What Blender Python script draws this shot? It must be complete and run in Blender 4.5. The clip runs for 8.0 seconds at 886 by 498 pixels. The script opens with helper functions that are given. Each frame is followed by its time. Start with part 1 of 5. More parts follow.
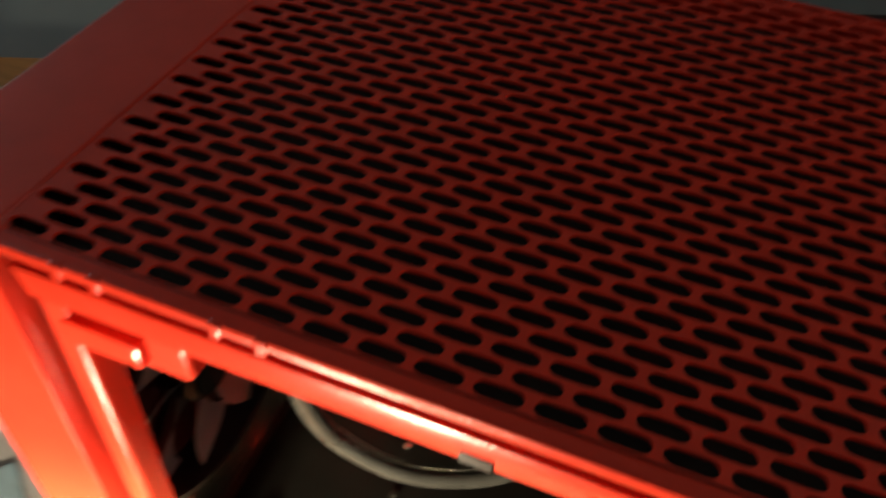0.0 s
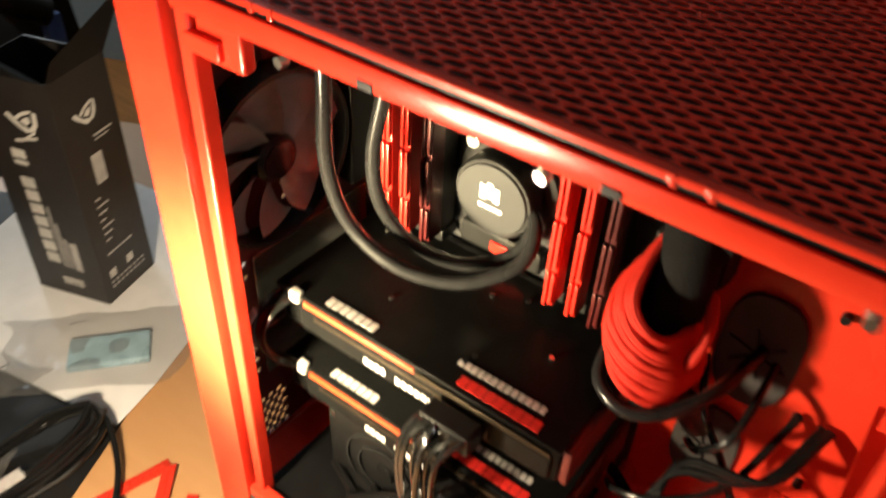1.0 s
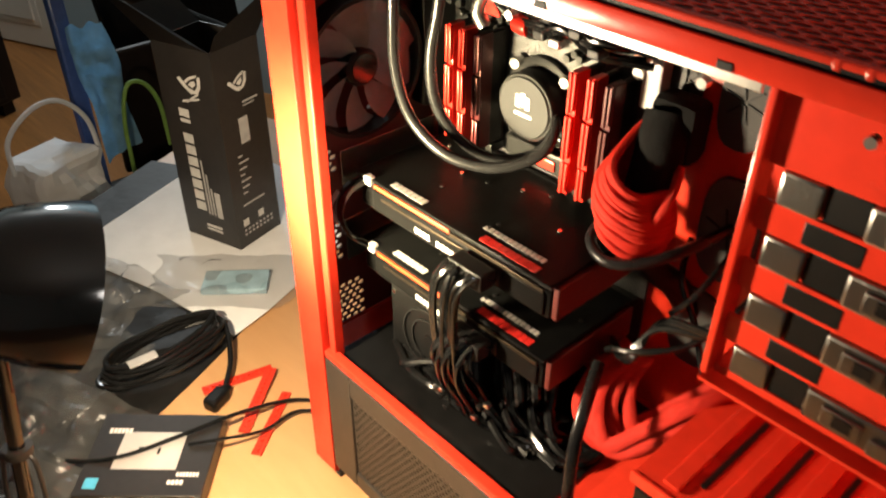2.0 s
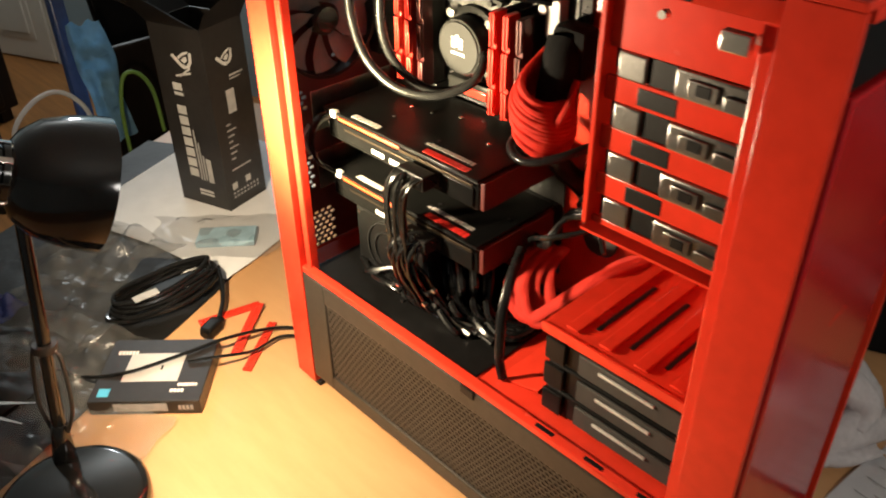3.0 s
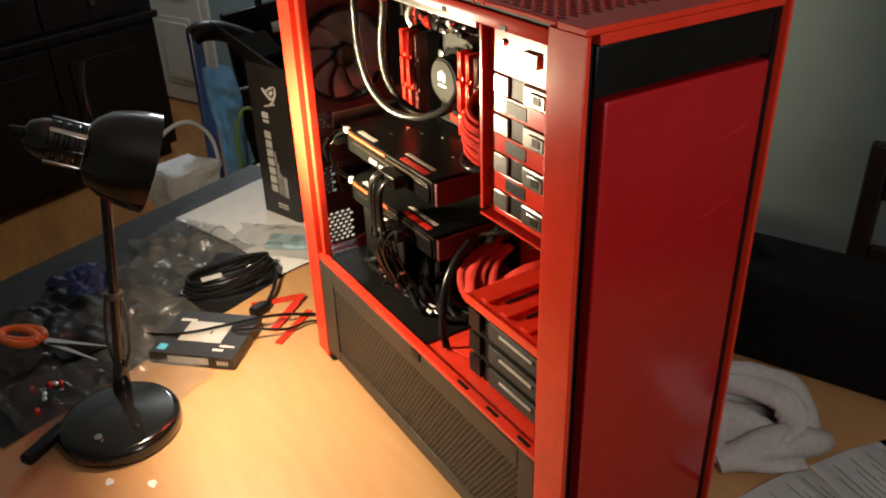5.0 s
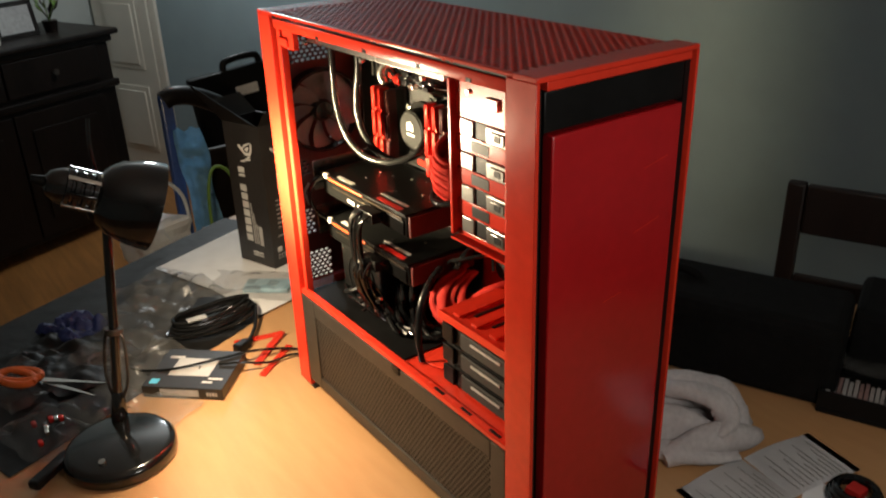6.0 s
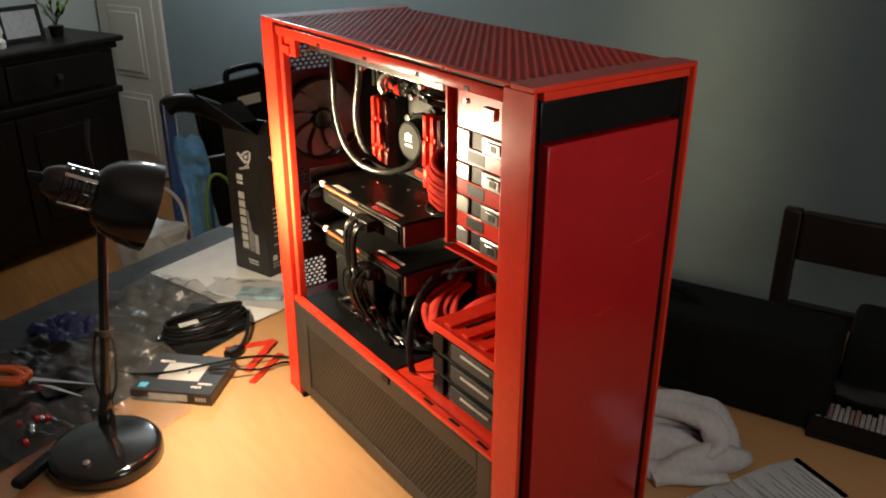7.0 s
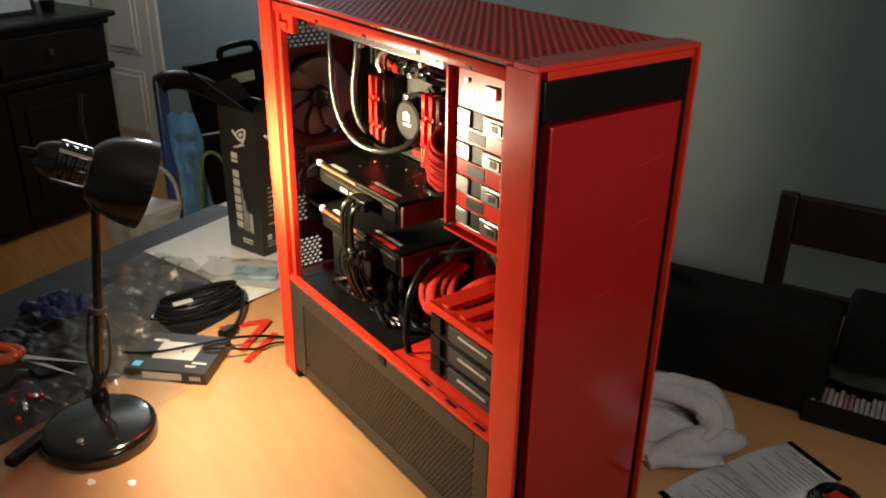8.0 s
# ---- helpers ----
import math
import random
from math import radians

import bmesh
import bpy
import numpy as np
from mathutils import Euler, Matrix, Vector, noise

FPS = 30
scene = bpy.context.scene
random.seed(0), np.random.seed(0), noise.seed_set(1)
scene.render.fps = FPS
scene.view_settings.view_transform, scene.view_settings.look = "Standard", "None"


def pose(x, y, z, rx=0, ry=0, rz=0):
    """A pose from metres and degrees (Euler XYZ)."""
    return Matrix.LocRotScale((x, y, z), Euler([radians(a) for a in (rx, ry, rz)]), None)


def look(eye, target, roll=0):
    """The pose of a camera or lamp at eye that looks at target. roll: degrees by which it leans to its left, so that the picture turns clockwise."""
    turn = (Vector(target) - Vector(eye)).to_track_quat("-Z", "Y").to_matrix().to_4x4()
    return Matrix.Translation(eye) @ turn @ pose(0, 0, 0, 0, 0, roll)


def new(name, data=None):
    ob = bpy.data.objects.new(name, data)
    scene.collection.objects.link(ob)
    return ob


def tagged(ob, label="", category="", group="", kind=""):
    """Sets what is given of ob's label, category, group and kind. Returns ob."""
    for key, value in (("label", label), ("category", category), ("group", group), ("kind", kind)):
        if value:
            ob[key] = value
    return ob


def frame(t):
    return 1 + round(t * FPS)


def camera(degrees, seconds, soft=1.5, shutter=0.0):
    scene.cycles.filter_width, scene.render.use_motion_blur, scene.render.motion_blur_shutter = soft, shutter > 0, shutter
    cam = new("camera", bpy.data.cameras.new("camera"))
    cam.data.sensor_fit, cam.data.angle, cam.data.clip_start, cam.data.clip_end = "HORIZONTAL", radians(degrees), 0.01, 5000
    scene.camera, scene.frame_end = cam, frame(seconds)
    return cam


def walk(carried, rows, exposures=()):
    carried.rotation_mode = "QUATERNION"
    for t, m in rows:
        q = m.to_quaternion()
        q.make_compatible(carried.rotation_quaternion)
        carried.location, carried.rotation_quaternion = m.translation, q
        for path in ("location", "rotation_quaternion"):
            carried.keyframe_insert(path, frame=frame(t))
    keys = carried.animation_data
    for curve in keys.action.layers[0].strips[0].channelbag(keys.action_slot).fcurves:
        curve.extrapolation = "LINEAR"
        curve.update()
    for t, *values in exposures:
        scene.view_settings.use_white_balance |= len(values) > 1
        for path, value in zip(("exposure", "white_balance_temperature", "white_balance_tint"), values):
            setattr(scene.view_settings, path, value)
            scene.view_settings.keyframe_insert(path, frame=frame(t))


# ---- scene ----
cam = camera(56.7, 8.0, soft=2.0, shutter=0.5)
PATH = [
    (0, (0.213, -0.102, 0.853), (-0.247, 1.216, -0.579), 3.7),
    (0.2, (0.236, -0.117, 0.851), (-0.405, 1.128, -0.577), -0.8),
    (0.5, (0.285, -0.175, 0.861), (-0.406, 1.125, -0.493), 2.2),
    (1, (0.415, -0.252, 0.857), (-0.46, 1.006, -0.429), 3.3),
    (1.5, (0.549, -0.318, 0.848), (-0.512, 0.847, -0.383), 2.4),
    (2, (0.63, -0.364, 0.829), (-0.571, 0.747, -0.322), 0.4),
    (2.2, (0.663, -0.393, 0.826), (-0.531, 0.733, -0.317), 0.6),
    (3.3, (0.871, -0.474, 0.835), (-0.367, 0.652, -0.26), -1.9),
    (3.5, (0.916, -0.469, 0.839), (-0.412, 0.593, -0.214), -1.5),
    (4, (1.029, -0.396, 0.833), (-0.408, 0.524, -0.212), 1.9),
    (4.5, (1.09, -0.382, 0.838), (-0.396, 0.5, -0.167), -0.7),
    (4.7, (1.104, -0.398, 0.846), (-0.394, 0.484, -0.144), -1.6),
    (5.8, (1.225, -0.524, 0.868), (-0.239, 0.517, -0.011), -1.9),
    (6, (1.246, -0.545, 0.88), (-0.232, 0.509, 0.04), -1.9),
    (6.5, (1.252, -0.554, 0.877), (-0.25, 0.514, 0.101), -0.4),
    (7, (1.254, -0.544, 0.867), (-0.236, 0.526, 0.072), 0.1),
    (7.5, (1.266, -0.556, 0.868), (-0.212, 0.519, 0.054), 1.0),
    (8, (1.243, -0.547, 0.863), (-0.221, 0.529, 0.026), 0.9),
]
walk(cam, [(t, look(eye, target, roll)) for t, eye, target, roll in PATH],
     exposures=[(0.0, -0.02), (0.5, 0.18), (1.5, 0.45), (2.2, 0.48), (3.5, 0.36), (4.5, 0.2), (6.0, 0.06), (8.0, 0.06)])

# ---- world, lamps, exposure ----
world = bpy.data.worlds.new("world")
scene.world = world
world.use_nodes = True
world.node_tree.nodes["Background"].inputs[0].default_value = (0.55, 0.62, 0.75, 1)
world.node_tree.nodes["Background"].inputs[1].default_value = 0.02


def lamp_light(name, kind, where, power, colour, size=0.02, target=None, spread=None):
    data = bpy.data.lights.new(name, kind)
    data.energy, data.color = power, colour
    if kind == "AREA":
        data.size = size
    else:
        data.shadow_soft_size = size
    ob = new(name, data)
    ob.matrix_world = look(where, target) if target else Matrix.Translation(where)
    return ob


HEAD = Vector((0.068, -0.229, 0.436))          # centre of the desk lamp's mouth
AXIS = Vector((0.20, 0.88, -0.42)).normalized()  # the way the shade points
U, V = Vector((0.92, 0.39, 0)).normalized(), Vector((-0.39, 0.92, 0)).normalized()
TABLE = Matrix(((*U, 0), (*V, 0), (0, 0, 1, 0), (0, 0, 0, 1))).transposed()  # table and room stand askew to the case
lamp_light("bulb_light", "POINT", HEAD - AXIS * 0.016, 21.0, (1.0, 0.80, 0.54), 0.020)
beam = lamp_light("reflector_beam", "SPOT", HEAD - AXIS * 0.012, 90.0, (1.0, 0.82, 0.46), 0.042, HEAD + Vector((0.02, 0.92, -0.05)))  # what the bright shade throws forward
beam.data.spot_size, beam.data.spot_blend = math.radians(64), 1.0
# added fill with no visible source, brightens front panel and right table end
lamp_light("unseen_front_fill", "POINT", TABLE @ Vector((1.17, -0.55, 0.78)), 9.0, (1.0, 0.94, 0.86), 0.14)
# added unseen source, placed to brighten the blue wall and door
lamp_light("unseen_wall_fill", "POINT", TABLE @ Vector((-1.85, 1.72, 1.20)), 25.0, (0.92, 0.98, 1.0), 0.10)


# ---- materials ----
def mat(name, colour, rough=0.5, metal=0.0, vary=0.15, scale=60.0, bump=0.0, bump_scale=400.0, coat=0.0,
        second=None, alpha=1.0, glow=None, transmit=0.0, spec=0.5, rough_vary=0.1, stretch=None):
    m = bpy.data.materials.new(name)
    m.use_nodes = True
    nt = m.node_tree
    b = nt.nodes["Principled BSDF"]
    link = nt.links.new
    b.inputs["Metallic"].default_value = metal
    b.inputs["Coat Weight"].default_value = coat
    b.inputs["Coat Roughness"].default_value = 0.12
    b.inputs["Specular IOR Level"].default_value = spec
    b.inputs["Transmission Weight"].default_value = transmit
    b.inputs["Alpha"].default_value = alpha
    co = nt.nodes.new("ShaderNodeTexCoord")
    mp = nt.nodes.new("ShaderNodeMapping")
    link(co.outputs["Object"], mp.inputs["Vector"])
    if stretch:
        mp.inputs["Scale"].default_value = stretch
    n1 = nt.nodes.new("ShaderNodeTexNoise")
    n1.inputs["Scale"].default_value, n1.inputs["Detail"].default_value = scale, 6
    n2 = nt.nodes.new("ShaderNodeTexNoise")
    n2.inputs["Scale"].default_value, n2.inputs["Detail"].default_value = scale * 0.13, 3
    link(mp.outputs[0], n1.inputs["Vector"])
    link(mp.outputs[0], n2.inputs["Vector"])
    add = nt.nodes.new("ShaderNodeMath")
    add.operation = "ADD"
    link(n1.outputs["Fac"], add.inputs[0])
    link(n2.outputs["Fac"], add.inputs[1])
    rng = nt.nodes.new("ShaderNodeMapRange")
    rng.inputs["From Min"].default_value, rng.inputs["From Max"].default_value = 0.7, 1.3
    link(add.outputs[0], rng.inputs["Value"])
    mix = nt.nodes.new("ShaderNodeMix")
    mix.data_type = "RGBA"
    lo = tuple(c * (1 - vary) for c in colour)
    hi = second if second else tuple(min(1, c * (1 + vary)) for c in colour)
    mix.inputs[6].default_value, mix.inputs[7].default_value = (*lo, 1), (*hi, 1)
    link(rng.outputs[0], mix.inputs["Factor"])
    link(mix.outputs[2], b.inputs["Base Color"])
    rr = nt.nodes.new("ShaderNodeMapRange")
    rr.inputs["To Min"].default_value, rr.inputs["To Max"].default_value = max(0.02, rough - rough_vary), min(1, rough + rough_vary)
    link(n2.outputs["Fac"], rr.inputs["Value"])
    link(rr.outputs[0], b.inputs["Roughness"])
    if bump:
        n3 = nt.nodes.new("ShaderNodeTexNoise")
        n3.inputs["Scale"].default_value, n3.inputs["Detail"].default_value = bump_scale, 4
        link(mp.outputs[0], n3.inputs["Vector"])
        bp = nt.nodes.new("ShaderNodeBump")
        bp.inputs["Strength"].default_value, bp.inputs["Distance"].default_value = bump, 0.002
        link(n3.outputs["Fac"], bp.inputs["Height"])
        link(bp.outputs[0], b.inputs["Normal"])
    if glow:
        b.inputs["Emission Color"].default_value, b.inputs["Emission Strength"].default_value = (*glow[:3], 1), glow[3]
    return m


RED = mat("red_powder_coat", (0.58, 0.033, 0.015), 0.24, vary=0.10, spec=0.36, bump=0.08, bump_scale=900)
RED_GLOSS = mat("red_gloss_panel", (0.36, 0.008, 0.011), 0.20, vary=0.08, coat=0.3, bump=0.03, bump_scale=60)
RED_METAL = mat("red_anodised", (0.62, 0.025, 0.015), 0.32, 0.55, vary=0.12)
RED_CABLE = mat("red_sleeve", (0.50, 0.022, 0.012), 0.6, vary=0.2, spec=0.2, bump=0.5, bump_scale=1500)
BLACK = mat("black_plastic", (0.005, 0.005, 0.005), 0.42, vary=0.3, spec=0.2, bump=0.1, bump_scale=700)
BLACK_GLOSS = mat("black_enamel", (0.006, 0.006, 0.006), 0.12, vary=0.3, coat=0.6)
BLACK_METAL = mat("black_perforated_steel", (0.034, 0.028, 0.022), 0.5, 0.2, vary=0.2, bump=0.1)
BLACK_CABLE = mat("black_cable", (0.006, 0.006, 0.006), 0.20, vary=0.3)
RUBBER = mat("black_rubber_tube", (0.010, 0.010, 0.0105), 0.27, vary=0.3, spec=0.28)
GROMMET = mat("grey_rubber", (0.030, 0.028, 0.026), 0.7, vary=0.2, bump=0.2)
PCB = mat("black_circuit_board", (0.006, 0.006, 0.007), 0.42, vary=0.5, scale=250, bump=0.6, bump_scale=350)
STEEL = mat("bright_steel", (0.72, 0.70, 0.66), 0.25, 1.0, vary=0.1)
GREY_LATCH = mat("grey_latch_metal", (0.21, 0.205, 0.195), 0.31, 1.0, rough_vary=0.04, vary=0.12, bump=0.1)
SMOKE = mat("smoke_fan_plastic", (0.27, 0.27, 0.27), 0.35, vary=0.2, alpha=0.78)
# red darkened for shade on the rear wall and reflection on end caps
DIM_RED = mat("shaded_and_reflected_red", (0.070, 0.008, 0.006), 0.5, vary=0.2)
DEEP_BLACK = mat("deep_black_shroud", (0.004, 0.004, 0.004), 0.34, vary=0.3, spec=0.05)
BRONZE = mat("bronze_rail", (0.030, 0.022, 0.014), 0.45, 0.8, vary=0.15)
WHITE_INK = mat("white_print", (0.72, 0.70, 0.66), 0.5, vary=0.15)
BOX_INK = mat("pale_grey_print", (0.46, 0.45, 0.43), 0.5, vary=0.15)
# darker copy of the anodised red, with the shade in its colour
SHADED_RED_METAL = mat("red_anodised_in_shade", (0.05, 0.004, 0.004), 0.35, 0.4, vary=0.15)
GREY_INK = mat("grey_print", (0.34, 0.33, 0.32), 0.5, vary=0.2)
ORANGE_INK = mat("orange_trim", (0.24, 0.030, 0.004), 0.5, vary=0.15)
RED_INK = mat("red_print", (0.50, 0.02, 0.015), 0.4, vary=0.15)
BLUE_INK = mat("blue_print", (0.08, 0.42, 0.62), 0.4, vary=0.15)
TABLE_WOOD = mat("light_table_wood", (0.50, 0.27, 0.115), 0.42, vary=0.04, scale=30, second=(0.54, 0.30, 0.135), stretch=(0.35, 1.8, 1), bump=0.05, bump_scale=120)
FLOOR_WOOD = mat("orange_floor_wood", (0.30, 0.125, 0.035), 0.4, vary=0.35, scale=14, stretch=(0.3, 3.5, 1), bump=0.1)
DARK_WOOD = mat("dark_stained_wood", (0.007, 0.004, 0.003), 0.42, spec=0.25, vary=0.4, scale=20, stretch=(0.4, 3, 1))
CHAIR_WOOD = mat("brown_chair_wood", (0.018, 0.009, 0.007), 0.5, vary=0.3, scale=20, stretch=(3, 0.5, 1))
BLUE_WALL = mat("pale_blue_wall_paint", (0.26, 0.335, 0.36), 0.85, vary=0.05, scale=8, bump=0.1, bump_scale=120)
# pale connector plastic; also the colour of painted glints
PALE_AND_GLINT = mat("pale_plastic_and_glint", (0.42, 0.41, 0.39), 0.35, vary=0.15)
MATT_BLACK = mat("black_nylon_cloth", (0.006, 0.006, 0.006), 0.9, vary=0.4, spec=0.15, bump=0.3)
GREY_WALL = mat("grey_green_wall_paint", (0.42, 0.45, 0.43), 0.85, vary=0.05, scale=8, bump=0.1, bump_scale=120)
DOOR_PAINT = mat("white_door_paint", (0.62, 0.58, 0.50), 0.5, vary=0.05, scale=8)
CEILING_PAINT = mat("white_ceiling_paint", (0.75, 0.74, 0.71), 0.9, vary=0.03)
CARD_BLACK = mat("printed_black_card", (0.016, 0.014, 0.013), 0.42, vary=0.25, scale=90, bump=0.1)
PAPER = mat("white_paper", (0.80, 0.80, 0.81), 0.8, vary=0.06, scale=30, bump=0.25, bump_scale=50)
TOWEL = mat("grey_towelling", (0.56, 0.53, 0.53), 0.95, vary=0.14, scale=120, bump=1.0, bump_scale=700)
BAG_FILM = mat("clear_bag_film", (0.20, 0.195, 0.185), 0.22, vary=0.5, scale=30, bump=1.0, bump_scale=45, alpha=0.30)
BLACK_FILM = mat("black_plastic_sheet", (0.009, 0.0085, 0.008), 0.5, vary=0.4, scale=20, spec=0.3, bump=0.8, bump_scale=30)
BLUE_FILM = mat("blue_bag_film", (0.018, 0.030, 0.13), 0.55, vary=0.3, bump=0.4, bump_scale=40)
BLUE_CLOTH = mat("light_blue_cloth", (0.28, 0.53, 0.74), 0.85, vary=0.25, scale=30, bump=0.4, bump_scale=90)
BLUE_CHAIR = mat("dark_blue_chair_paint", (0.05, 0.10, 0.30), 0.3, vary=0.2)
ANTISTATIC = mat("blue_grey_foam_slab", (0.30, 0.44, 0.52), 0.3, vary=0.15, scale=60, bump=0.3, bump_scale=60)
ORANGE = mat("orange_handle_plastic", (0.80, 0.17, 0.03), 0.4, vary=0.1)
SILVER_INK = mat("silver_print", (0.55, 0.52, 0.48), 0.38, 0.4, vary=0.25, scale=12)
BULB = mat("lit_bulb_glass", (0.9, 0.8, 0.6), 0.4, glow=(1.0, 0.66, 0.34, 12.0))
SATIN_GREY = mat("satin_grey_cap", (0.014, 0.0140, 0.0145), 0.45, 0.0, spec=0.25, vary=0.08)
CASE_PALE = mat("pale_case_spine", (0.34, 0.31, 0.30), 0.4, vary=0.5, scale=160)
CASE_PINK = mat("pinkish_case_spine", (0.26, 0.17, 0.16), 0.4, vary=0.5, scale=160)
GREEN = mat("green_handle", (0.14, 0.26, 0.05), 0.5)
PURPLE = mat("purple_print_paper", (0.16, 0.10, 0.30), 0.6, vary=0.5, scale=60)
COPPER = mat("red_button_cap", (0.65, 0.12, 0.06), 0.35)


# ---- mesh helpers ----
GRID = []   # while it holds a matrix, what is built is stretched by it


def link_mesh(name, bm, material, smooth=True):
    me = bpy.data.meshes.new(name)
    if GRID:
        bm.transform(GRID[0])
    bm.normal_update()
    flat = [f.material_index == 1 or len(f.verts) > 4 for f in bm.faces]
    for f in bm.faces:
        f.material_index = 0
    bm.to_mesh(me)
    bm.free()
    me.materials.append(material)
    if smooth:
        me.polygons.foreach_set("use_smooth", [True] * len(me.polygons))
        me.set_sharp_from_angle(angle=radians(38))
        me.polygons.foreach_set("use_smooth", [not k for k in flat])
    return new(name, me)


def part(name, bm, material, parent, label=""):
    ob = link_mesh(name, bm, material)
    ob.parent = parent
    ob.matrix_parent_inverse = parent.matrix_world.inverted()
    return tagged(ob, label)


def thing(name, label, category, at=(0, 0, 0), group="", kind=""):
    ob = new(name)
    ob.matrix_world = Matrix.Translation(at)
    ob.empty_display_size = 0.02
    return tagged(ob, label, category, group, kind)


def solid(name, bm, material, label, category, group="", kind=""):
    return tagged(link_mesh(name, bm, material), label, category, group, kind)


def box(lo, hi, r=0.0, bm=None, m=None):
    """A box from corner to corner, with rounded edges."""
    one = bmesh.new()
    size = [hi[i] - lo[i] for i in range(3)]
    mid = [(hi[i] + lo[i]) / 2 for i in range(3)]
    bmesh.ops.create_cube(one, size=1, matrix=Matrix.Translation(mid) @ Matrix.Diagonal((*size, 1)))
    if r:
        bmesh.ops.bevel(one, geom=one.edges[:], offset=min(r, min(size) * 0.45), segments=2, profile=0.5, affect="EDGES")
    one.normal_update()
    for f in one.faces:
        f.material_index = int(max(abs(f.normal.x), abs(f.normal.y), abs(f.normal.z)) > 0.999)  # marks the flat sides: only rounded edges shade smoothly
    return merge(one, bm, m)


def merge(one, bm=None, m=None):
    if m is not None:
        one.transform(m)
    if bm is None:
        return one
    me = bpy.data.meshes.new("join")
    one.to_mesh(me)
    one.free()
    bm.from_mesh(me)
    bpy.data.meshes.remove(me)
    return bm


def rod(a, b, r1, r2=None, sides=20, bm=None, r=0.0):
    """A round bar from a to b."""
    a, b = Vector(a), Vector(b)
    one = bmesh.new()
    bmesh.ops.create_cone(one, cap_ends=True, segments=sides, radius1=r1, radius2=r1 if r2 is None else r2, depth=(b - a).length)
    if r:
        bmesh.ops.bevel(one, geom=[e for e in one.edges if len(e.link_faces) == 2 and any(len(f.verts) > 4 for f in e.link_faces)],
                        offset=r, segments=2, profile=0.5, affect="EDGES")
    return merge(one, bm, Matrix.Translation((a + b) / 2) @ (b - a).to_track_quat("Z", "Y").to_matrix().to_4x4())


def smooth_line(points, steps=8):
    p = [Vector(q) for q in points]
    p = [2 * p[0] - p[1]] + p + [2 * p[-1] - p[-2]]
    out = []
    for i in range(1, len(p) - 2):
        for k in range(steps):
            t = k / steps
            out.append(0.5 * (2 * p[i] + (p[i + 1] - p[i - 1]) * t + (2 * p[i - 1] - 5 * p[i] + 4 * p[i + 1] - p[i + 2]) * t * t
                              + (3 * p[i] - p[i - 1] - 3 * p[i + 1] + p[i + 2]) * t ** 3))
    return out + [p[-2]]


def tube(points, r, sides=10, bm=None, steps=8, flat=1.0):
    """A round (or flattened) cable along a smooth line."""
    line = smooth_line(points, steps)
    bm = bm or bmesh.new()
    rings, up = [], Vector((0.13, 0.2, 1)).normalized()
    for i, p in enumerate(line):
        d = (line[min(i + 1, len(line) - 1)] - line[max(i - 1, 0)]).normalized()
        side = d.cross(up)
        if side.length < 1e-3:
            side = d.cross(Vector((1, 0, 0)))
        side.normalize()
        up = side.cross(d).normalized()
        rings.append([bm.verts.new(p + (side * math.cos(a) + up * math.sin(a) * flat) * r) for a in [2 * math.pi * k / sides for k in range(sides)]])
    for a, b in zip(rings, rings[1:]):
        for k in range(sides):
            bm.faces.new((a[k], a[(k + 1) % sides], b[(k + 1) % sides], b[k]))
    bm.faces.new(rings[0][::-1]), bm.faces.new(rings[-1])
    return bm


def lathe(profile, m=None, sides=40, bm=None, close=False):
    """Turns (radius, height) pairs round the z axis."""
    one = bmesh.new()
    rings = [[one.verts.new((r * math.cos(2 * math.pi * k / sides), r * math.sin(2 * math.pi * k / sides), z)) for k in range(sides)] for r, z in profile]
    for a, b in zip(rings, rings[1:] + ([rings[0]] if close else [])):
        for k in range(sides):
            one.faces.new((a[k], a[(k + 1) % sides], b[(k + 1) % sides], b[k]))
    if not close:
        one.faces.new(rings[0][::-1]), one.faces.new(rings[-1])
    bmesh.ops.recalc_face_normals(one, faces=one.faces[:])
    return merge(one, bm, m)


def prism(outline, lo, hi, m=None, bm=None, r=0.0):
    """An outline in x and y, raised from lo to hi."""
    one = bmesh.new()
    a = [one.verts.new((x, y, lo)) for x, y in outline]
    b = [one.verts.new((x, y, hi)) for x, y in outline]
    one.faces.new(a[::-1]), one.faces.new(b)
    for k in range(len(a)):
        one.faces.new((a[k], a[(k + 1) % len(a)], b[(k + 1) % len(a)], b[k]))
    bmesh.ops.recalc_face_normals(one, faces=one.faces[:])
    if r:
        bmesh.ops.bevel(one, geom=one.edges[:], offset=r, segments=2, profile=0.5, affect="EDGES")
        one.normal_update()
        for f in one.faces:
            f.material_index = int(max(abs(f.normal.x), abs(f.normal.y), abs(f.normal.z)) > 0.999)
    return merge(one, bm, m)


